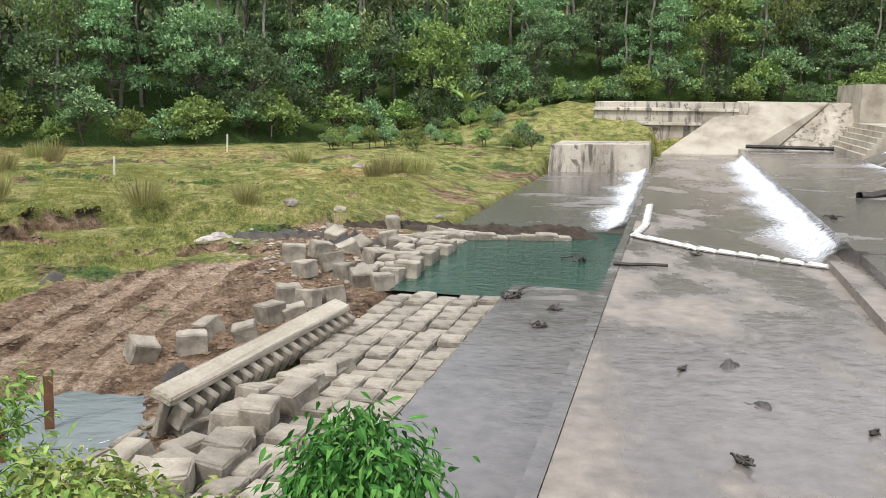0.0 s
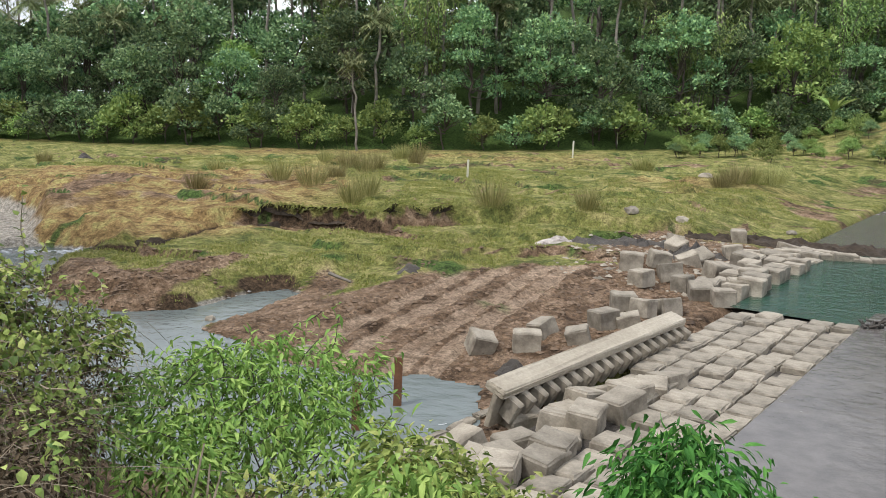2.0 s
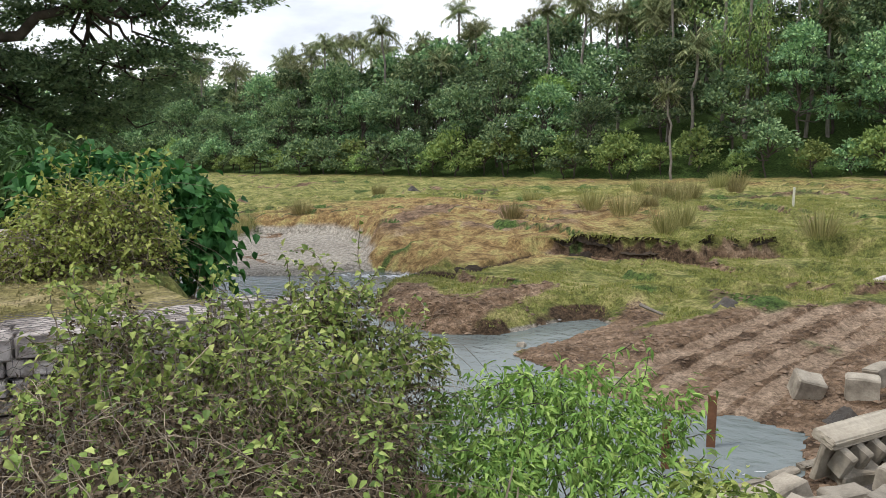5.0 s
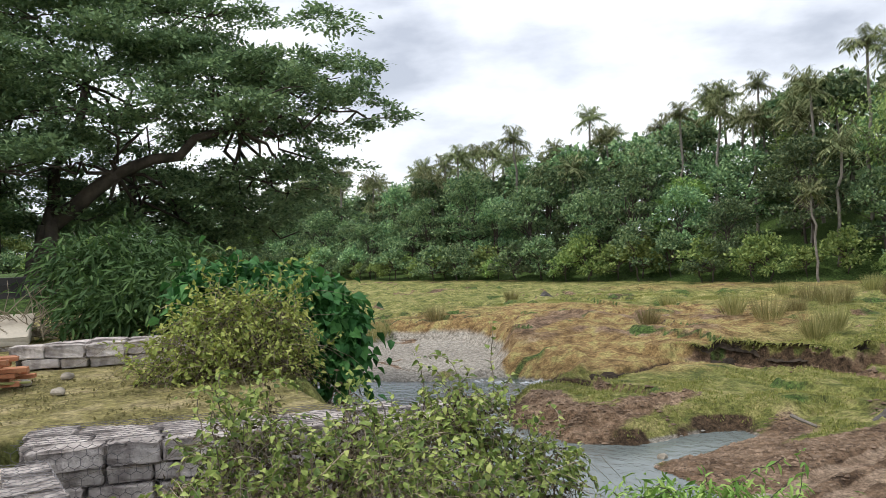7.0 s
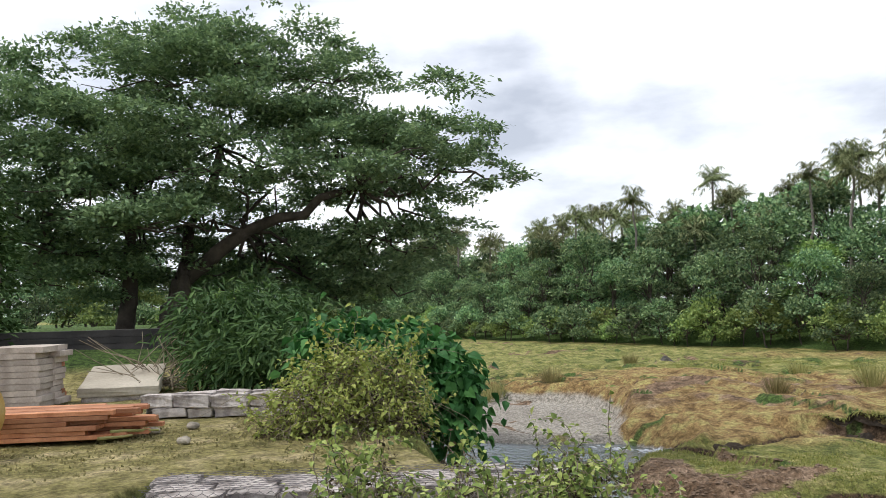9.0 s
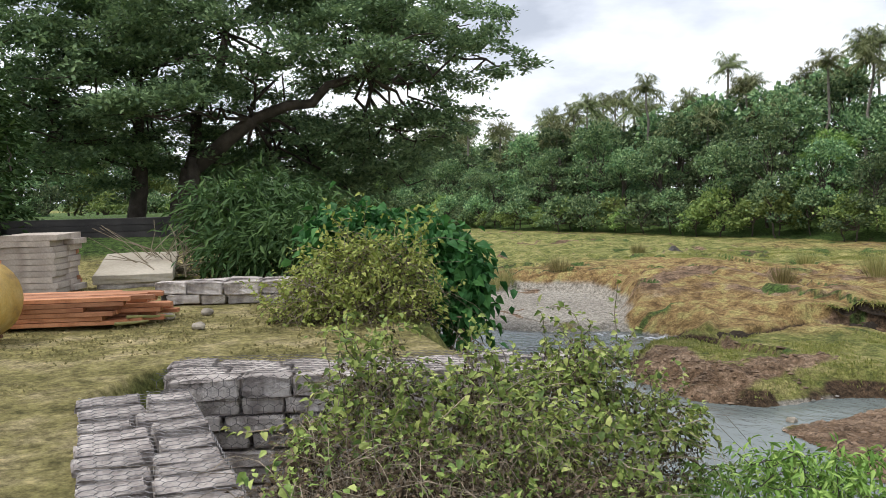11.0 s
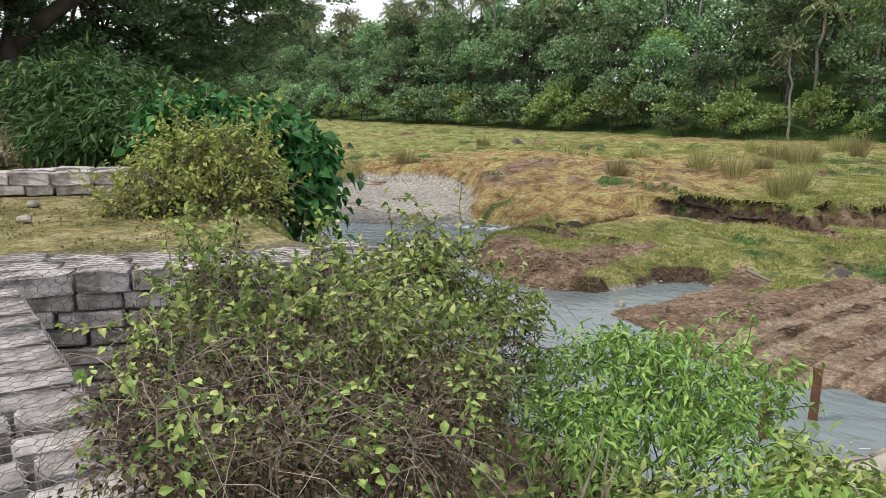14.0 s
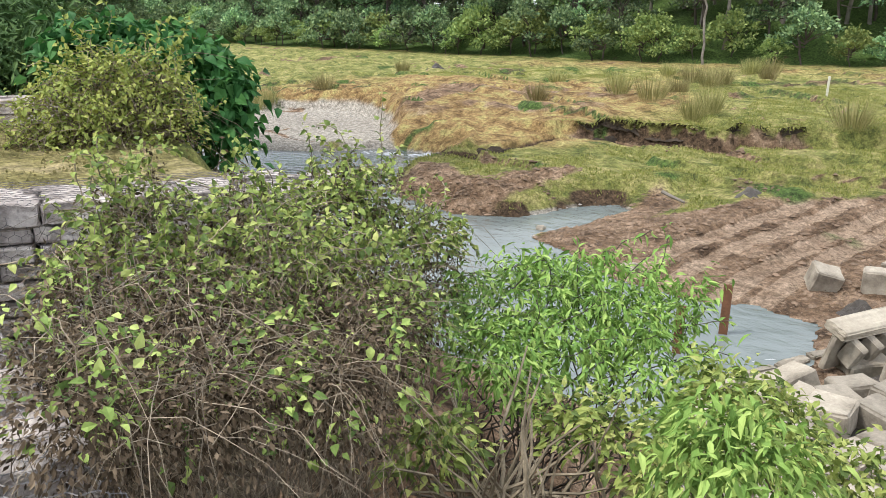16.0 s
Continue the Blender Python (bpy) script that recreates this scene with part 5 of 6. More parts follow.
def bamboo(name, tall, seed):
    rng = np.random.default_rng(seed)
    t = thing(name, (0, 0, 0), "feathery pale bamboo clump arching over the bank", "bamboo", "bamboo clumps")
    paths, pts, out = [], [], []
    for i in range(26):
        w, lean = rng.uniform(0, 2 * math.pi), rng.uniform(0.1, 0.55)
        b = np.array([rng.normal(0, .5), rng.normal(0, .5), -0.4])
        path = []
        for k in range(8):
            s = k / 7
            q = b + np.array([math.cos(w) * lean * tall * s ** 2, math.sin(w) * lean * tall * s ** 2, tall * (s - 0.22 * lean * s ** 3)])
            path.append((*q, 0.05 * (1 - 0.85 * s)))
        paths.append(path)
        for k in range(150):
            s = rng.uniform(0.3, 1.0) * 7
            j = min(6, int(s))
            q = np.array(path[j][:3]) + (np.array(path[j + 1][:3]) - np.array(path[j][:3])) * (s - j)
            pts.append(q + rng.normal(0, 0.35, 3))
            out.append((math.cos(w) * .5 + rng.normal(0, .4), math.sin(w) * .5 + rng.normal(0, .4), -0.2))
    v, f = tubes(paths, 4)
    tagged(part("stem", mesh_from("stem", v, f, PALE_BARK), t), kind="stuff")
    v, f = leaves(np.array(pts), np.array(out), 0.42, 0.12, 0.35, 0.35, rng)
    part("crown", mesh_from("crown", v, f, PALE_LEAF), t)
    return t


frng = random.Random(21)
stock = [broadleaf("tree", 9.5 + 1.2 * (i % 4), 3.6 + 0.5 * (i % 3), 4300, FOREST_LEAF, "dense dark green broadleaf tree at the forest edge", 100 + i, 0.37, 22) for i in range(6)]
pale_stock = [broadleaf("tree", 7.0 + i, 3.2 + 0.3 * i, 3600, PALE_LEAF, "light green spreading tree at the forest edge", 120 + i, 0.32) for i in range(3)]
shrub_stock = [broadleaf("shrub", 3.0 + 0.5 * i, 2.0 + 0.2 * i, 1300, PALE_LEAF if i == 1 else FOREST_LEAF, "leafy green shrub below the forest trees", 140 + i, 0.33, 9) for i in range(4)]
palm_stock = [palm("palm", 11.0 + 1.5 * i, 160 + i) for i in range(4)]
bamboo_stock = [bamboo("bamboo", 11.0 + i, 180 + i) for i in range(2)]
used = set()


def plant(ob, x, y, scale=1.0, dz=0.0):
    """Sets the first copy itself, then copies of it."""
    m = pose(x, y, height(x, y) + dz, 0, 0, frng.uniform(0, 360))
    if ob.name in used:
        c = copy_thing(ob, m)
    else:
        used.add(ob.name)
        c = ob
        c.matrix_world = m
    c.scale = (scale, scale, scale * frng.uniform(0.92, 1.12))


TX, TY = [p[0] for p in TREELINE], [p[1] for p in TREELINE]


def forest_rows():
    x = -165.0
    while x < 52:
        y0 = float(np.interp(x, TX, TY))
        plant(shrub_stock[frng.choice((0, 1, 1, 2, 3))], x + frng.uniform(-1, 1), y0 + frng.uniform(-0.9, 1.0), frng.uniform(0.5, 1.1))
        x += frng.uniform(1.6, 2.7)
    for row, (depth, gap, lo, hi) in enumerate(((3.5, 4.6, 0.55, 0.85), (8.5, 6.0, 0.72, 0.98), (15, 9.0, 0.8, 1.05), (25, 13.0, 0.85, 1.1))):
        x = (-165.0 if row < 2 else -64.0) + row * 1.7
        while x < 56:
            y0 = float(np.interp(x, TX, TY)) + depth + frng.uniform(-2, 2)
            pick = frng.random()
            if pick < 0.18 and row < 3:
                ob, sc = pale_stock[frng.randrange(3)], frng.uniform(0.8, 1.15)
            elif pick < 0.26 and x > -45 and row > 0:
                ob, sc = bamboo_stock[frng.randrange(2)], frng.uniform(0.85, 1.1)
            else:
                ob, sc = stock[frng.randrange(6)], frng.uniform(lo, hi)
            plant(ob, x, y0, sc)
            x += gap * frng.uniform(0.75, 1.25)
    back = [broadleaf("tree", 10.5, 4.2, 2300, FOREST_LEAF, "dark green tree on the wooded hillside", 220 + i, 0.5, 18) for i in range(2)]
    for depth, gap in ((21, 6.5), (33, 7.5), (47, 9.0)):
        x = -62.0 + depth * 0.3
        while x < 58:
            plant(back[frng.randrange(2)], x, float(np.interp(x, TX, TY)) + depth + frng.uniform(-3, 3), frng.uniform(0.8, 1.2))
            x += gap * frng.uniform(0.7, 1.3)
    for depth, gap in ((13, 5.0), (20, 5.5), (27, 6.0)):
        x = -150.0
        while x < -58:
            plant(back[frng.randrange(2)], x, float(np.interp(x, TX, TY)) + depth + frng.uniform(-2, 2), frng.uniform(0.85, 1.1))
            x += gap * frng.uniform(0.7, 1.3)
    for i in range(190):
        x = -150 + 210 * (i + frng.random()) / 190
        depth = frng.choice((9, 14, 20, 28)) if x < 10 else frng.choice((4, 8, 14, 20))
        plant(palm_stock[frng.randrange(4)], x, float(np.interp(x, TX, TY)) + depth, frng.uniform(0.80, 1.0) if x < 10 else frng.uniform(0.6, 0.95))
    # coconut grove on the hillside above the far end of the dam
    for i in range(60):
        x = -4 + 66 * frng.random()
        plant(palm_stock[frng.randrange(4)], x, float(np.interp(x, TX, TY)) + 10 + 48 * frng.random(), frng.uniform(0.7, 1.05))
    # the wood closes the plain upstream, behind the rain tree
    for i in range(42):
        k = frng.random()
        plant(stock[frng.randrange(6)] if i % 4 else pale_stock[i % 3], -118 - 26 * frng.random() - 14 * k, 62 - 95 * k, frng.uniform(0.9, 1.35))
    for i in range(40):
        k = frng.random()
        plant(shrub_stock[i % 4], -114 - 14 * k + frng.uniform(-2, 2), 62 - 95 * k, frng.uniform(0.8, 1.3))


forest_rows()
# low green growth on the bank below the far wall
for i in range(70):
    x, y = -9 + 19 * frng.random(), 66 + 17 * frng.random()
    if y < float(np.interp(x, TX, TY)) - 2 and (x < 7 or y > 80):
        plant(shrub_stock[1 if i % 3 else 2], x, y, frng.uniform(0.2, 0.42))


def banana_plant(x, y):
    rng = np.random.default_rng(5)
    t = thing("banana_plant", (x, y, height(x, y)), "banana plant with broad torn leaves", "banana plant")
    v, f = tubes([bent((0, 0, -0.3), (0.1, 0, 2.2), 0.16, 0.09, 4, 0.02, rng)], 7)
    part("trunk", mesh_from("trunk", v, f, PALE_LEAF), t)
    for i in range(9):
        w = i * 2.4
        a = np.array([[0.1, 0, 2.1]])
        v, f = leaves(a, np.array([[math.cos(w) * 0.8, math.sin(w) * 0.8, 0.9]]), 2.3, 0.55, 0.1, 0.1, rng, 6, 0.2)
        part("leaf", mesh_from("leaf", v, f, PALE_LEAF), t)


banana_plant(*(np.array([*(2.46, 90.97)]) * 0.92))
# low palms in front of the trees
for x, y, s in ((*(-31.57, 57.22), 0.55), (*(-32.02, 60.79), 0.8)):
    plant(palm_stock[0], x * 1.04, y * 1.04 + 2, s)
plant(palm_stock[1], 34, 94, 0.55)
plant(bamboo_stock[0], -10, 86, 1.0)
plant(bamboo_stock[1], 3, 98, 1.1)


def rain_tree():
    """The wide old tree on the terrace: forked trunk, long limbs and flat layers of fine leaves."""
    rng = np.random.default_rng(77)
    t = thing("rain_tree", (0, 0, 0), "wide spreading rain tree with dark trunk and layered crown", "tree")
    base, base2 = np.array([*(-31.20, 7.11, 0.78)]), np.array([*(-32.46, 5.93, 0.85)])
    base[2] = base2[2] = height(base[0], base[1]) - 0.3
    fork, fork2 = np.array([*(-31.06, 7.71, 2.69)]), np.array([*(-32.40, 6.26, 3.36)])
    pads = [(-32.86, 3.00, 7.80, 3.00, 1.00), (-29.61, 4.84, 7.00, 2.80, 1.00), (-32.99, 8.21, 8.44, 3.00, 1.00), (-28.39, 9.70, 7.51, 2.70, 0.90), (-30.33, 13.00, 8.33, 2.60, 0.90), (-26.58, 13.90, 7.71, 2.50, 0.80), (-27.45, 16.44, 7.67, 2.00, 0.70), (-25.13, 16.38, 6.20, 1.70, 0.50), (-28.65, 16.37, 6.19, 1.80, 0.60), (-24.99, 12.63, 6.32, 2.00, 0.70), (-32.45, 13.13, 7.19, 2.40, 0.80), (-27.68, 8.64, 5.95, 2.40, 0.90), (-35.10, 8.00, 7.06, 2.80, 0.90), (-28.68, 4.29, 5.42, 2.60, 0.90), (-32.90, 2.54, 5.48, 2.80, 1.00), (-35.77, 4.08, 5.03, 2.40, 0.80), (-27.45, 5.52, 4.21, 2.20, 0.70), (-33.74, 9.30, 3.88, 2.20, 0.90), (-31.15, 10.89, 3.10, 2.20, 0.90), (-31.23, 13.45, 3.33, 2.20, 0.80), (-27.61, 14.10, 3.94, 2.00, 0.60), (-27.60, 16.20, 4.29, 1.60, 0.50), (-33.17, 13.99, 2.27, 2.20, 0.80), (-32.19, 16.12, 2.69, 2.00, 0.70), (-32.66, 4.70, 10.03, 3.00, 1.10), (-30.10, 7.40, 10.10, 3.20, 1.10), (-31.94, 11.67, 10.65, 3.00, 1.00), (-28.40, 13.0, 8.4, 2.40, 0.90), (-33.31, 6.81, 12.05, 3.00, 1.00), (-29.59, 9.24, 11.52, 2.80, 1.00), (-29.99, 0.84, 6.43, 3.00, 1.10), (-30.21, 13.27, 11.24, 2.20, 0.80), (-34.16, 7.63, 3.03, 2.20, 0.80), (-34.42, 10.56, 2.23, 2.00, 0.80), (-35.56, 5.59, 3.31, 2.00, 0.80), (-34.83, 3.49, 2.85, 2.00, 0.80), (-33.89, 12.16, 5.07, 1.80, 0.70), (-33.41, 13.41, 4.14, 1.80, 0.70)]
    # lower sprays that close the crown round the limbs
    pads += [(-30.84, 3.15, 5.32, 1.90, 0.60), (-31.64, 4.80, 4.32, 1.90, 0.60), (-29.81, 3.36, 3.59, 1.70, 0.60), (-32.33, 6.60, 3.80, 1.70, 0.60), (-31.84, 8.68, 2.95, 1.60, 0.60), (-32.57, 5.30, 3.01, 1.70, 0.60), (-32.20, 10.93, 2.73, 1.60, 0.60), (-31.52, 12.74, 2.90, 1.60, 0.60), (-29.92, 13.92, 3.02, 1.60, 0.60), (-28.16, 15.19, 3.55, 1.50, 0.60), (-26.57, 15.97, 3.94, 1.20, 0.60), (-32.11, 13.92, 2.02, 1.50, 0.60), (-30.25, 15.52, 2.37, 1.40, 0.60), (-32.86, 2.99, 2.84, 1.70, 0.60), (-30.04, 7.64, 5.00, 1.70, 0.60), (-29.32, 6.37, 6.01, 1.80, 0.60), (-28.41, 12.41, 5.58, 1.60, 0.60)]
    pads = [(x, y, z if z < 8 else 8 + (z - 8) * 0.68, r, h) for x, y, z, r, h in pads]
    knees = [np.array([*(-29.50, 9.54, 4.36)]), np.array([*(-27.12, 12.82, 5.81)]), np.array([*(-32.41, 6.20, 6.38)]), np.array([*(-31.82, 3.42, 3.88)]), np.array([*(-32.62, 9.58, 7.85)])]
    paths = [bent(base, fork, 0.55, 0.36, 6, 0.06, rng), bent(base + [0.5, 0.3, 0], fork + [0.3, 0, 0.4], 0.32, 0.2, 6, 0.08, rng), bent(base2, fork2, 0.36, 0.26, 6, 0.06, rng)]
    paths += [bent(fork, knees[0], 0.32, 0.24, 5, 0.06, rng), bent(knees[0], knees[1], 0.22, 0.12, 6, 0.05, rng), bent(fork, knees[4], 0.28, 0.14, 6, 0.08, rng), bent(fork2, knees[2], 0.24, 0.14, 6, 0.08, rng), bent(fork2, knees[3], 0.22, 0.12, 6, 0.08, rng)]
    for q in pads:
        c = np.array(q[:3])
        k = min(knees, key=lambda e: np.linalg.norm(e - c))
        paths.append(bent(k, c, 0.07, 0.025, 6, 0.2, rng))
        for _ in range(4):
            e = c + rng.normal(0, 1, 3) * [q[3] * 0.5, q[3] * 0.5, 0.3]
            paths.append(bent(c, e, 0.04, 0.012, 3, 0.15, rng))
    v, f = tubes(paths, 7)
    part("trunk", mesh_from("trunk", v, f, BARK, True), t)
    layers = []
    for q in pads:
        for k in range(9):
            w, rr = k * 2.4, q[3] * math.sqrt((k + 0.5) / 9) * 0.95
            layers.append((q[0] + rr * math.cos(w), q[1] + rr * math.sin(w), q[2] + rng.normal(0, 0.95 * q[4]) + 0.5 - 0.25 * rr, q[3] * rng.uniform(0.28, 0.46), q[4] * rng.uniform(0.6, 1.0)))
    p, d = lobe_points(layers, 185000, rng, -0.05, 0.5)
    p, d = clumped(p, d, 34, np.array([0.22, 0.22, 0.07]), rng)
    p[:, 2] -= 0.012 * np.hypot(p[:, 0] - base[0], p[:, 1] - base[1]) ** 1.5 * 0.3
    d[:, 2] = d[:, 2] * 0.3
    v, f = leaves(p, d, 0.18, 0.10, 0.12, 0.45, rng)
    part("crown", mesh_from("crown", v, f, RAIN_LEAF), t)


rain_tree()


# ---- bushes along the bank ----
def bush(name, root, lobes, n, leaf, width, mat, label, seed, stems=30, shape=6, twig_r=0.012, wither=0.0, droop=0.45, twig_mat=None, low=-0.6, shell=0.45, sprays=6, strands=0, reach=0.6, climb=0.4, canes=0):
    """Stems, sprays of leaves in lobes, leafy strands that climb over them and bare canes that arch out of them."""
    rng = np.random.default_rng(seed)
    b = thing(name, root, label, "bush")
    root = np.array(root)
    rel = [(q[0] - root[0], q[1] - root[1], q[2] - root[2], q[3], q[4]) for q in lobes]
    paths = []
    for i in range(stems):
        q = rel[rng.integers(len(rel))]
        e = np.array(q[:3]) + rng.normal(0, 0.5, 3) * [q[3], q[3], q[4]]
        foot = np.array([q[0] * 0.35, q[1] * 0.35, 0]) + np.array([*rng.normal(0, 0.2, 2), 0])
        paths.append(bent(foot, e, twig_r, twig_r * 0.3, 6, 0.16, rng))
        for _ in range(2):
            k = np.array(paths[-1][rng.integers(2, 5)][:3])
            paths.append(bent(k, k + rng.normal(0, 0.4, 3) * [q[3], q[3], q[4]] + [0, 0, 0.1], twig_r * 0.5, twig_r * 0.2, 4, 0.2, rng))
    if canes:
        a, d = lobe_points(rel, canes, rng, -0.3, 0.5)
        for k in range(canes):
            out = d[k] * [1, 1, 0.2] + rng.normal(0, 0.5, 3) * [1, 1, 0.2]
            ln = rng.uniform(0.35, 0.95)
            rise, fall = rng.uniform(0.05, 0.3), rng.uniform(0.1, 0.7)
            paths.append([(*(a[k] + out * ln * (t - 0.3) + np.array([0, 0, rise * math.sin(2.2 * t) - fall * t * t]) + rng.normal(0, 0.012, 3)), twig_r * (0.55 - 0.35 * t)) for t in np.linspace(0, 1, 8)])
    at_leaf, out_leaf = [], []
    if strands:
        a, d = lobe_points(rel, strands, rng, -0.2, 0.8)
        for k in range(strands):
            way = np.cross(d[k], rng.normal(0, 1, 3)) * 0.7 + np.array([0, 0, climb * rng.uniform(-0.3, 1.3)]) + d[k] * 0.25
            way /= np.linalg.norm(way) + 1e-9
            ln, c, path = reach * rng.uniform(0.5, 1.2), a[k].copy(), []
            for t in range(9):
                path.append((*c, 0.0035))
                way = way + rng.normal(0, 0.28, 3) + np.array([0, 0, -0.05])
                way /= np.linalg.norm(way)
                c = c + way * ln / 8
                side = np.cross(way, d[k] + 1e-3)
                for sg in (-1, 1):
                    at_leaf.append(c + rng.normal(0, 0.008, 3))
                    out_leaf.append(side * sg * 0.9 + way * 0.5 + d[k] * 0.4)
            paths.append(path)
    v, f = tubes(paths, 4)
    part("stem", mesh_from("stem", v, f, twig_mat or TWIG), b, "thin brown stems")
    p, d = clumped(*lobe_points(rel, n, rng, low, shell), sprays, leaf * 0.9, rng)
    d[:, 2] = d[:, 2] * 0.5 + 0.1
    if strands:
        p, d = np.concatenate([p, np.array(at_leaf)]), np.concatenate([d, np.array(out_leaf)])
    v, f = leaves(p, d, leaf, width, droop, 0.5, rng, shape)
    part("foliage", mesh_from("foliage", v, f, mat), b)
    if wither:
        p, d = lobe_points(rel, int(n * wither), rng, -1.0, 0.2)
        v, f = leaves(p, d, leaf * 0.7, width * 0.5, 0.8, 0.7, rng, 4)
        part("withered_foliage", mesh_from("withered_foliage", v, f, BROWN_LEAF), b, "withered brown leaves")
    return b


V = [(-4.87, 2.33, 0.21, 0.30, 0.30), (-4.96, 3.01, 0.08, 0.36, 0.32), (-4.90, 3.80, 0.01, 0.42, 0.42), (-4.58, 4.18, -0.33, 0.36, 0.45), (-4.35, 2.25, 0.06, 0.30, 0.25), (-4.32, 2.90, -0.09, 0.40, 0.40), (-4.07, 3.24, -0.24, 0.40, 0.40), (-5.11, 2.52, 0.51, 0.12, 0.28), (-5.10, 3.15, 0.48, 0.10, 0.25), (-4.82, 3.90, 0.35, 0.20, 0.20), (-4.52, 4.53, -0.24, 0.25, 0.35), (-4.84, 4.19, 0.14, 0.25, 0.30), (-4.87, 2.10, 0.35, 0.14, 0.28), (-4.48, 1.72, 0.22, 0.20, 0.15)]
bush("vine_bush", (-5.2, 3.4, -1.9), V, 3600, 0.050, 0.033, VINE_LEAF, "tangled green vines over brown withered shrubs", 301, 330, 6, 0.0046, 3.4, twig_mat=DARK_TWIG, sprays=12, strands=270, reach=0.42, climb=0.8, canes=150)
VL = [(-4.10, 1.60, 0.16, 0.28, 0.28), (-3.91, 2.02, -0.00, 0.42, 0.35), (-3.82, 2.56, -0.19, 0.45, 0.40), (-3.56, 2.92, -0.29, 0.40, 0.40), (-3.41, 2.09, -0.16, 0.40, 0.35), (-3.48, 1.53, 0.02, 0.36, 0.32), (-3.69, 1.27, 0.12, 0.24, 0.26), (-2.84, 1.48, 0.07, 0.40, 0.30), (-2.81, 1.05, 0.20, 0.30, 0.30), (-3.02, 2.31, -0.19, 0.40, 0.40), (-3.84, 3.51, -0.38, 0.30, 0.35)]
bush("withered_bush", (-3.9, 2.4, -1.9), VL, 1900, 0.048, 0.032, VINE_LEAF, "dry brown thicket of bare stems below the vines", 311, 460, 6, 0.0044, 11.0, twig_mat=DARK_TWIG, sprays=9, canes=300)
G = [(-4.43, 4.34, -0.87, 0.40, 0.35), (-4.31, 5.00, -0.78, 0.45, 0.35), (-4.08, 5.44, -0.69, 0.42, 0.35), (-3.70, 5.70, -0.71, 0.42, 0.35), (-3.70, 5.10, -0.98, 0.50, 0.40), (-3.29, 5.49, -0.93, 0.40, 0.40), (-3.15, 6.02, -0.60, 0.15, 0.10), (-3.78, 4.40, -0.97, 0.40, 0.30), (-2.89, 5.03, -1.07, 0.35, 0.30), (-3.21, 5.77, -0.89, 0.20, 0.25)]
bush("green_shrub", (-5.2, 5.6, -3.0), G, 6800, 0.085, 0.024, BRIGHT_LEAF, "fresh light green shrub with narrow leaves", 302, 40, 6, 0.014, 0, 0.8, BARK, sprays=11, strands=70, reach=0.5, climb=0.5)
LOWG = [(-2.33, 5.09, -0.98, 0.35, 0.25), (-1.99, 5.02, -1.00, 0.30, 0.25), (-2.62, 4.26, -1.10, 0.35, 0.30), (-2.08, 3.99, -1.00, 0.35, 0.30), (-1.49, 4.77, -1.09, 0.40, 0.25), (-2.89, 4.08, -0.98, 0.25, 0.25), (-3.29, 3.22, -0.95, 0.30, 0.20)]
bush("low_shrub", (-2.8, 4.4, -2.6), LOWG, 3800, 0.075, 0.035, VINE_LEAF, "low leafy shrub at the foot of the wall", 303, 30)
SP = [(-1.53, 3.26, -0.20, 0.18, 0.14), (-1.35, 3.23, -0.31, 0.22, 0.16), (-1.58, 3.12, -0.33, 0.16, 0.14)]
bush("sapling", (-1.7, 3.5, -2.2), SP, 900, 0.085, 0.025, BRIGHT_LEAF, "young sapling with long drooping leaves", 304, 8, 6, 0.012, 0, 0.9)
S0 = [(-0.52, 5.17, -0.58, 0.22, 0.16), (-0.65, 5.06, -0.72, 0.22, 0.20), (-0.34, 5.09, -0.73, 0.24, 0.20), (-0.47, 4.98, -0.86, 0.35, 0.25), (-0.19, 5.00, -0.87, 0.20, 0.20), (-0.81, 4.93, -0.88, 0.20, 0.20)]
bush("sapling", (-0.7, 5.0, -2.5), S0, 2400, 0.105, 0.03, leaf_material("sapling_leaf", [(0.04, 0.12, 0.025), (0.085, 0.215, 0.04), (0.16, 0.32, 0.065)], 0.1), "bushy young tree with drooping green leaves", 305, 14, 6, 0.015, 0, 1.1, sprays=9)
Y = [(-10.80, 4.22, 0.24, 0.45, 0.45), (-10.73, 4.90, 0.58, 0.55, 0.40), (-10.53, 5.32, 0.41, 0.50, 0.50), (-10.44, 4.59, 0.02, 0.55, 0.40), (-10.08, 5.33, -0.01, 0.40, 0.35), (-10.71, 3.90, -0.06, 0.35, 0.30)]
bush("yellow_bush", (-11.3, 5.2, -0.3), Y, 3600, 0.07, 0.04, YELLOW_LEAF, "yellow-green bush with brown dry stems", 306, 190, 6, 0.010, 1.3, 0.3, sprays=10, strands=190, reach=0.6, climb=1.2, canes=140)
D = [(-12.84, 5.58, 0.86, 0.50, 0.30), (-12.31, 6.23, 0.89, 0.55, 0.30), (-11.67, 6.59, 0.63, 0.50, 0.40), (-11.17, 6.64, 0.18, 0.45, 0.50), (-10.99, 6.57, -0.18, 0.40, 0.40), (-11.62, 6.26, 0.43, 0.60, 0.50)]
bush("creeper_bush", (-12.0, 7.0, -1.0), D, 5200, 0.19, 0.13, DARK_LEAF, "dark green creeper with large hanging leaves", 307, 20, 6, 0.02, 0, 0.9)
D2 = [(-19.27, 5.36, 1.01, 0.90, 0.80), (-18.54, 6.05, 1.25, 0.90, 0.70), (-17.79, 6.68, 0.99, 0.90, 0.70), (-17.74, 5.26, 0.39, 0.80, 0.60), (-16.98, 5.98, 0.45, 0.90, 0.70), (-15.76, 6.37, 0.71, 0.70, 0.60)]
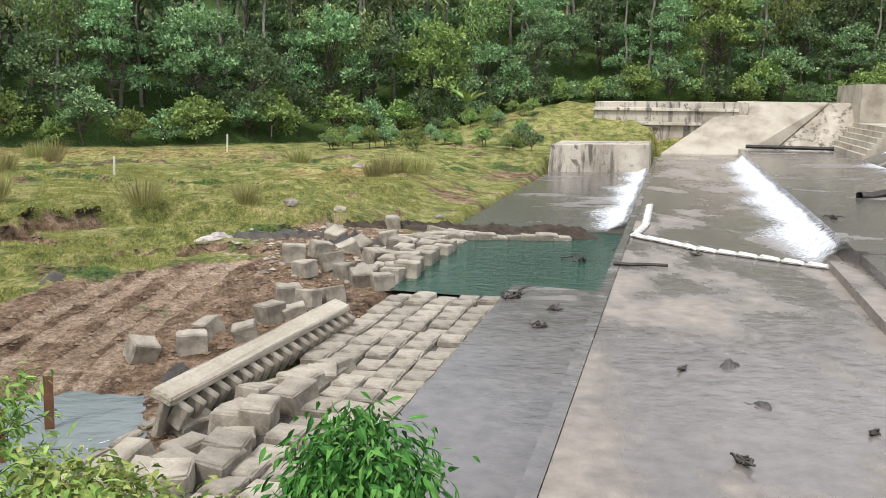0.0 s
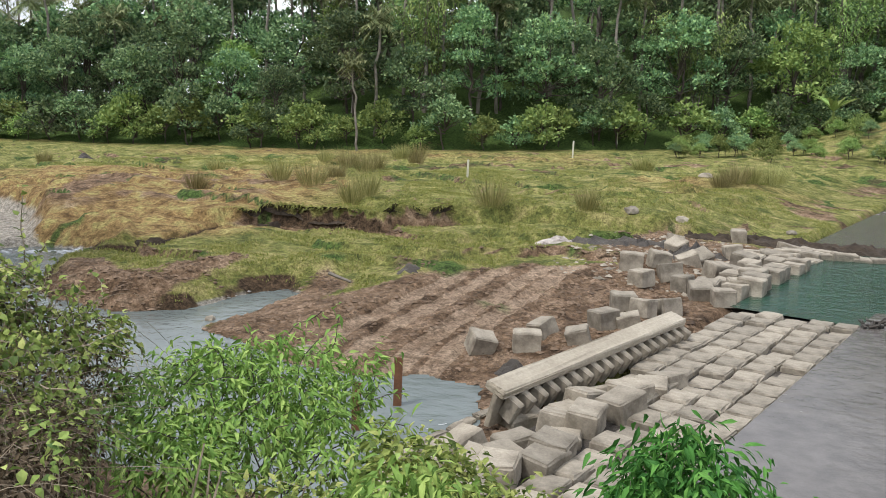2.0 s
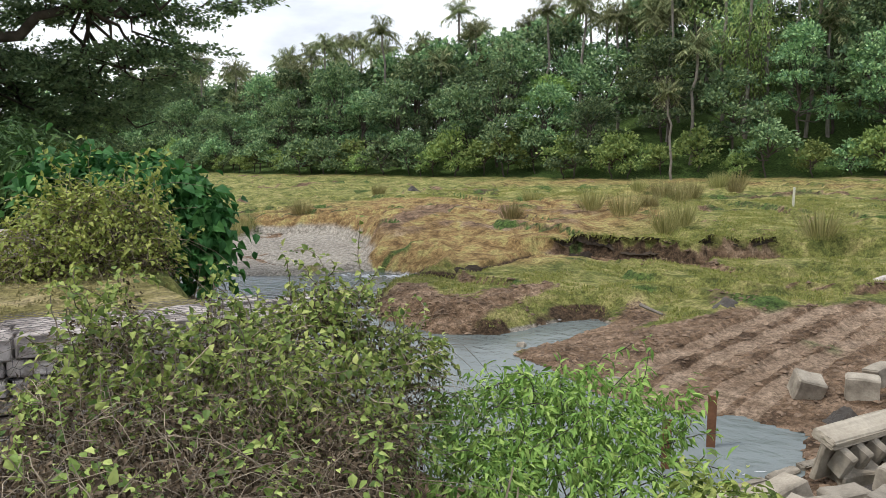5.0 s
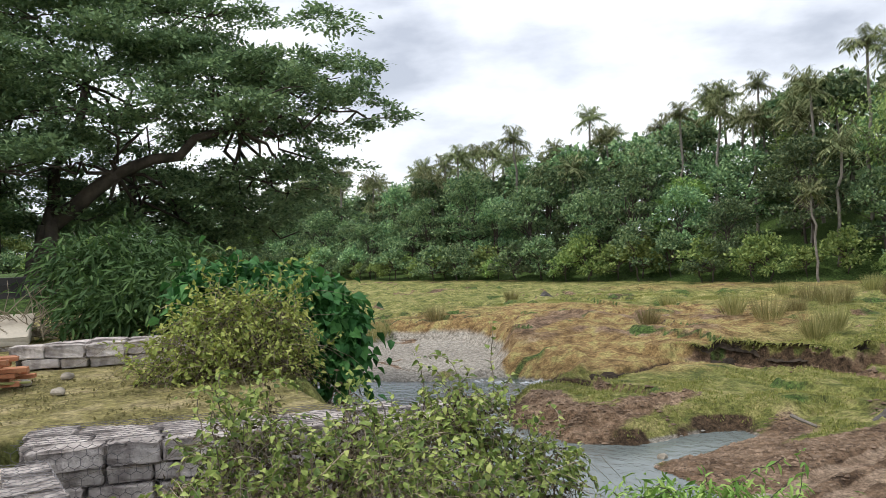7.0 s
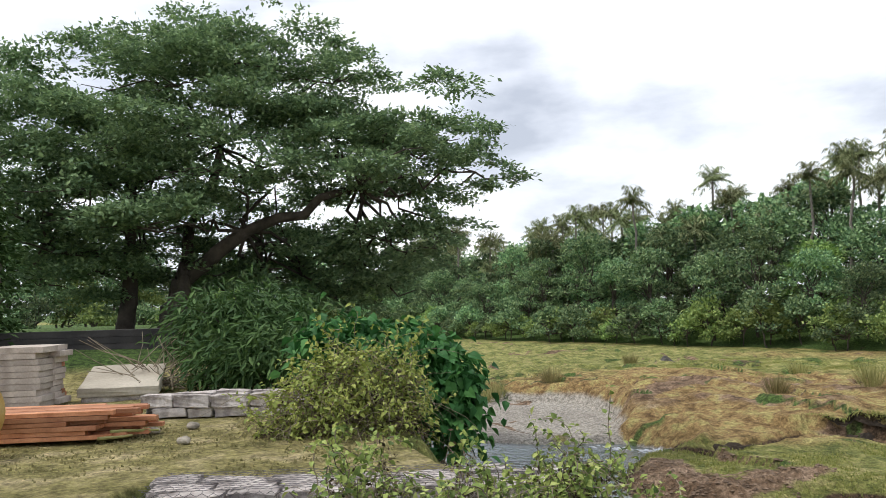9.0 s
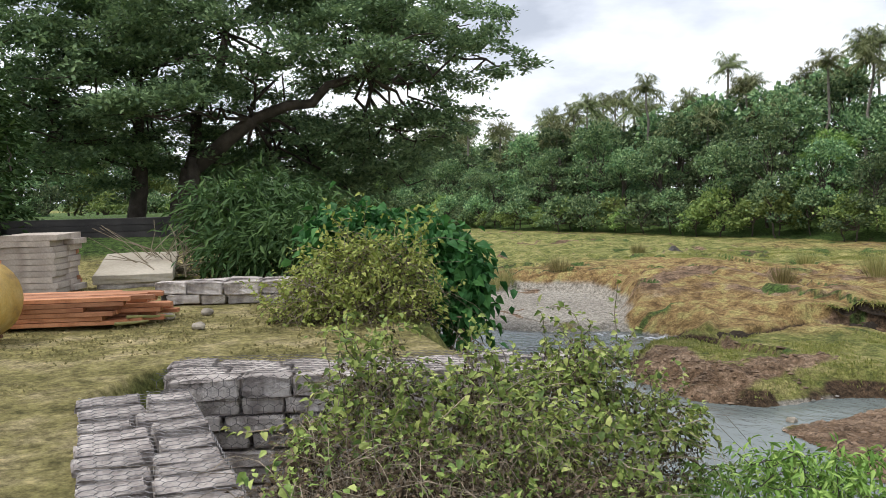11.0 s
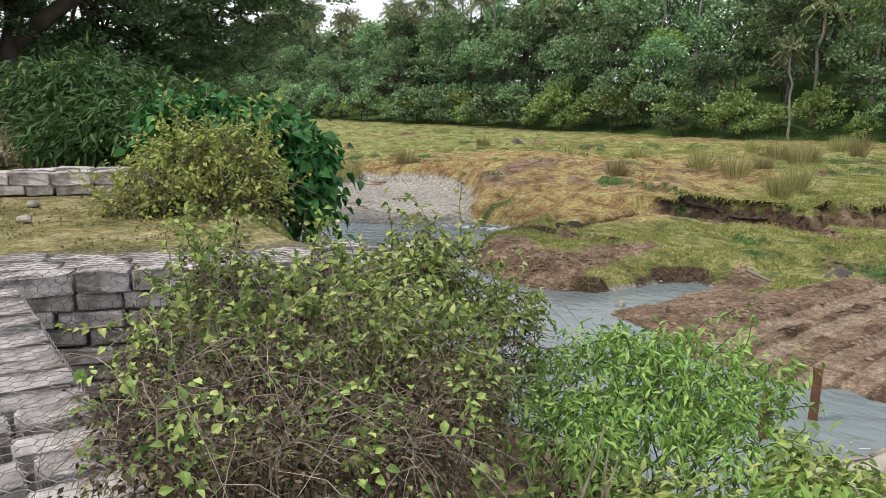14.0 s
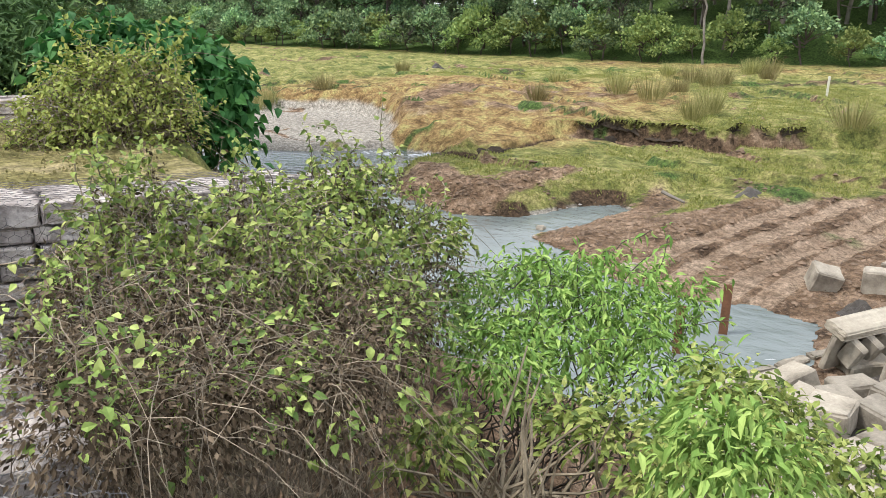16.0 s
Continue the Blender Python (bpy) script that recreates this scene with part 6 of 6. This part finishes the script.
bush("dark_shrub", (-17.5, 7.6, -0.2), D2, 12000, 0.26, 0.055, DEEP_LEAF, "dense dark green shrub below the rain tree", 308, 30, 4, 0.03, 0, 0.8, BARK)
L0 = [(-25.99, 0.83, 2.55, 1.20, 1.20), (-26.00, -0.03, 3.43, 1.80, 1.80), (-25.97, 1.16, 1.26, 0.80, 0.50), (-25.00, 0.35, 1.23, 1.40, 1.00), (-27.00, -0.12, 4.40, 2.00, 1.50)]
bush("dark_shrub", (-26.0, 0.3, 0.2), L0, 12000, 0.22, 0.1, DEEP_LEAF, "dark leafy tree at the edge of the terrace", 309, 30, 4, 0.05, 0, 0.4, BARK)


# ---- reeds, grass, sticks ----
def tuft_mesh(name, n, tall, spread, seed, mat):
    rng = np.random.default_rng(seed)
    w = rng.uniform(0, 2 * math.pi, n)
    r = spread * np.sqrt(rng.random(n))
    b = np.stack([r * np.cos(w), r * np.sin(w), np.zeros(n) - 0.05], 1)
    o = np.stack([np.cos(w) * r / spread * 0.6, np.sin(w) * r / spread * 0.6, np.ones(n)], 1)
    v, f = leaves(b, o, tall, 0.022, 0.0, 0.13, rng, 4, 0.35)
    return mesh_from(name, v, f, mat)


reed_stock = [tuft_mesh("reed_tuft", 260, 0.85 + 0.15 * i, 0.34 + 0.08 * i, 400 + i, REED) for i in range(3)]
REEDS = [(-25.01, 31.46), (-22.83, 34.89), (-20.44, 33.89), (-23.34, 41.34), (-17.30, 31.86), (-23.11, 44.24), (-43.66, 40.40), (-41.00, 27.65), (-40.31, 26.36), (-7.67, 33.64), (-25.92, 55.55), (-25.03, 55.95), (-30.67, 40.50), (-39.25, 30.30), (-11.45, 32.92), (-8.89, 54.22), (-23.05, 45.55), (-24.92, 45.52), (-28.35, 48.73), (-17.15, 33.11), (-2.96, 46.54), (-3.67, 45.78), (-2.24, 47.32), (-1.18, 48.52), (-23.17, 51.50), (-25.83, 54.68), (-8.93, 54.05)]
for i, (x, y) in enumerate(REEDS):
    ob = new("reed_tuft", reed_stock[i % 3])
    ob.matrix_world = pose(x, y, height(x, y), 0, 0, 70 * i)
    tagged(ob, "grey-green tuft of tall reed grass on the meadow", "reed tuft", "reed tufts")


def grass_cover(name, n, x0, x1, y0, y1, tall, mat, label, seed, keep):
    """Short blades scattered where the cover is grass."""
    rng = np.random.default_rng(seed)
    x, y = rng.uniform(x0, x1, n), rng.uniform(y0, y1, n)
    z, m = land(x, y)
    ok = keep(x, y, z, m)
    x, y, z = x[ok], y[ok], z[ok]
    b = np.repeat(np.stack([x, y, z - 0.02], 1), 3, 0)
    b[:, :2] += rng.normal(0, 0.06, (len(b), 2))
    o = np.tile([0, 0, 1.0], (len(b), 1)) + rng.normal(0, 0.35, (len(b), 3))
    v, f = leaves(b, o, tall, 0.024, 0.0, 0.3, rng, 4, 0.5)
    return tagged(new(name, mesh_from(name, v, f, mat)), label, "grass", kind="stuff")


grass_cover("meadow_grass", 130000, -42, 6, 15, 50, 0.095, BLADE, "short green meadow grass on the plain", 500, lambda x, y, z, m: (m["soil"] < 0.3) & (m["silt"] < 0.3) & (m["wood_and_shade"] < 0.5) & (z > -3.9) & (m["lawn"] < 0.1) & (fbm(x, y, 0.6, 3, 31) + 0.25 > m["dry"]))
grass_cover("terrace_grass", 15000, -20, -3, -7, 6, 0.045, REED, "short dry grass on the terrace", 501, lambda x, y, z, m: (m["lawn"] > 0.5) & (fbm(x, y, 0.7, 3, 33) > -0.15))



def brushwood(x, y, z, n, reach, rise, label, seed):
    """A loose heap of bare sticks, each one its own."""
    rng = np.random.default_rng(seed)
    heap_of = thing("brushwood", (x, y, z), label, "brushwood")
    for _ in range(n):
        v, f = tubes([bent((*rng.normal(0, reach * 0.5, 2), -0.05), (*rng.normal(0, reach, 2), rng.uniform(0.1, 1.0) * rise), 0.014, 0.006, 4, 0.06, rng)], 4)
        part("stick", mesh_from("stick", v, f, TWIG), heap_of)
    return heap_of


sx, sy, sz = (-2.77, 3.29, -0.85)
brushwood(sx, sy, sz - 0.35, 55, 0.42, 0.65, "loose heap of bare dry sticks on the bank", 9)
sx, sy, sz = (-18.54, 4.17, 0.23)
brushwood(sx, sy, 0.1, 60, 1.0, 1.1, "brown tangle of dry branches below the tree", 10)

for i, (x, y) in enumerate(((-12.33, 3.19), (-11.01, 2.74), (-12.20, 2.63))):
    bm = bmesh.new()
    bmesh.ops.create_icosphere(bm, subdivisions=2, radius=0.09)
    for q in bm.verts:
        q.co *= 1 + 0.3 * noise.noise(q.co * 12 + Vector((i * 3.1, 0, 0)))
        q.co.z *= 0.6
    ob = new("stone", bm_mesh("stone", bm, BLOCK))
    ob.matrix_world = pose(x, y, 0.0, 0, 0, 50 * i)
    tagged(ob, "small pale stone lying in the dry grass", "stone", "stones on the terrace")
for (x0, y0), (x1, y1) in (((-11.89, 2.02), (-11.98, 2.65)), ((-11.30, 1.78), (-11.71, 2.25))):
    v, f = tubes([bent((x0, y0, 0.08), (x1, y1, 0.03), 0.022, 0.016, 4, 0.01)], 6)
    tagged(new("bamboo_pole", mesh_from("bamboo_pole", v, f, REED)), "thin yellow pole lying beside the timber", "pole", "poles by the timber")
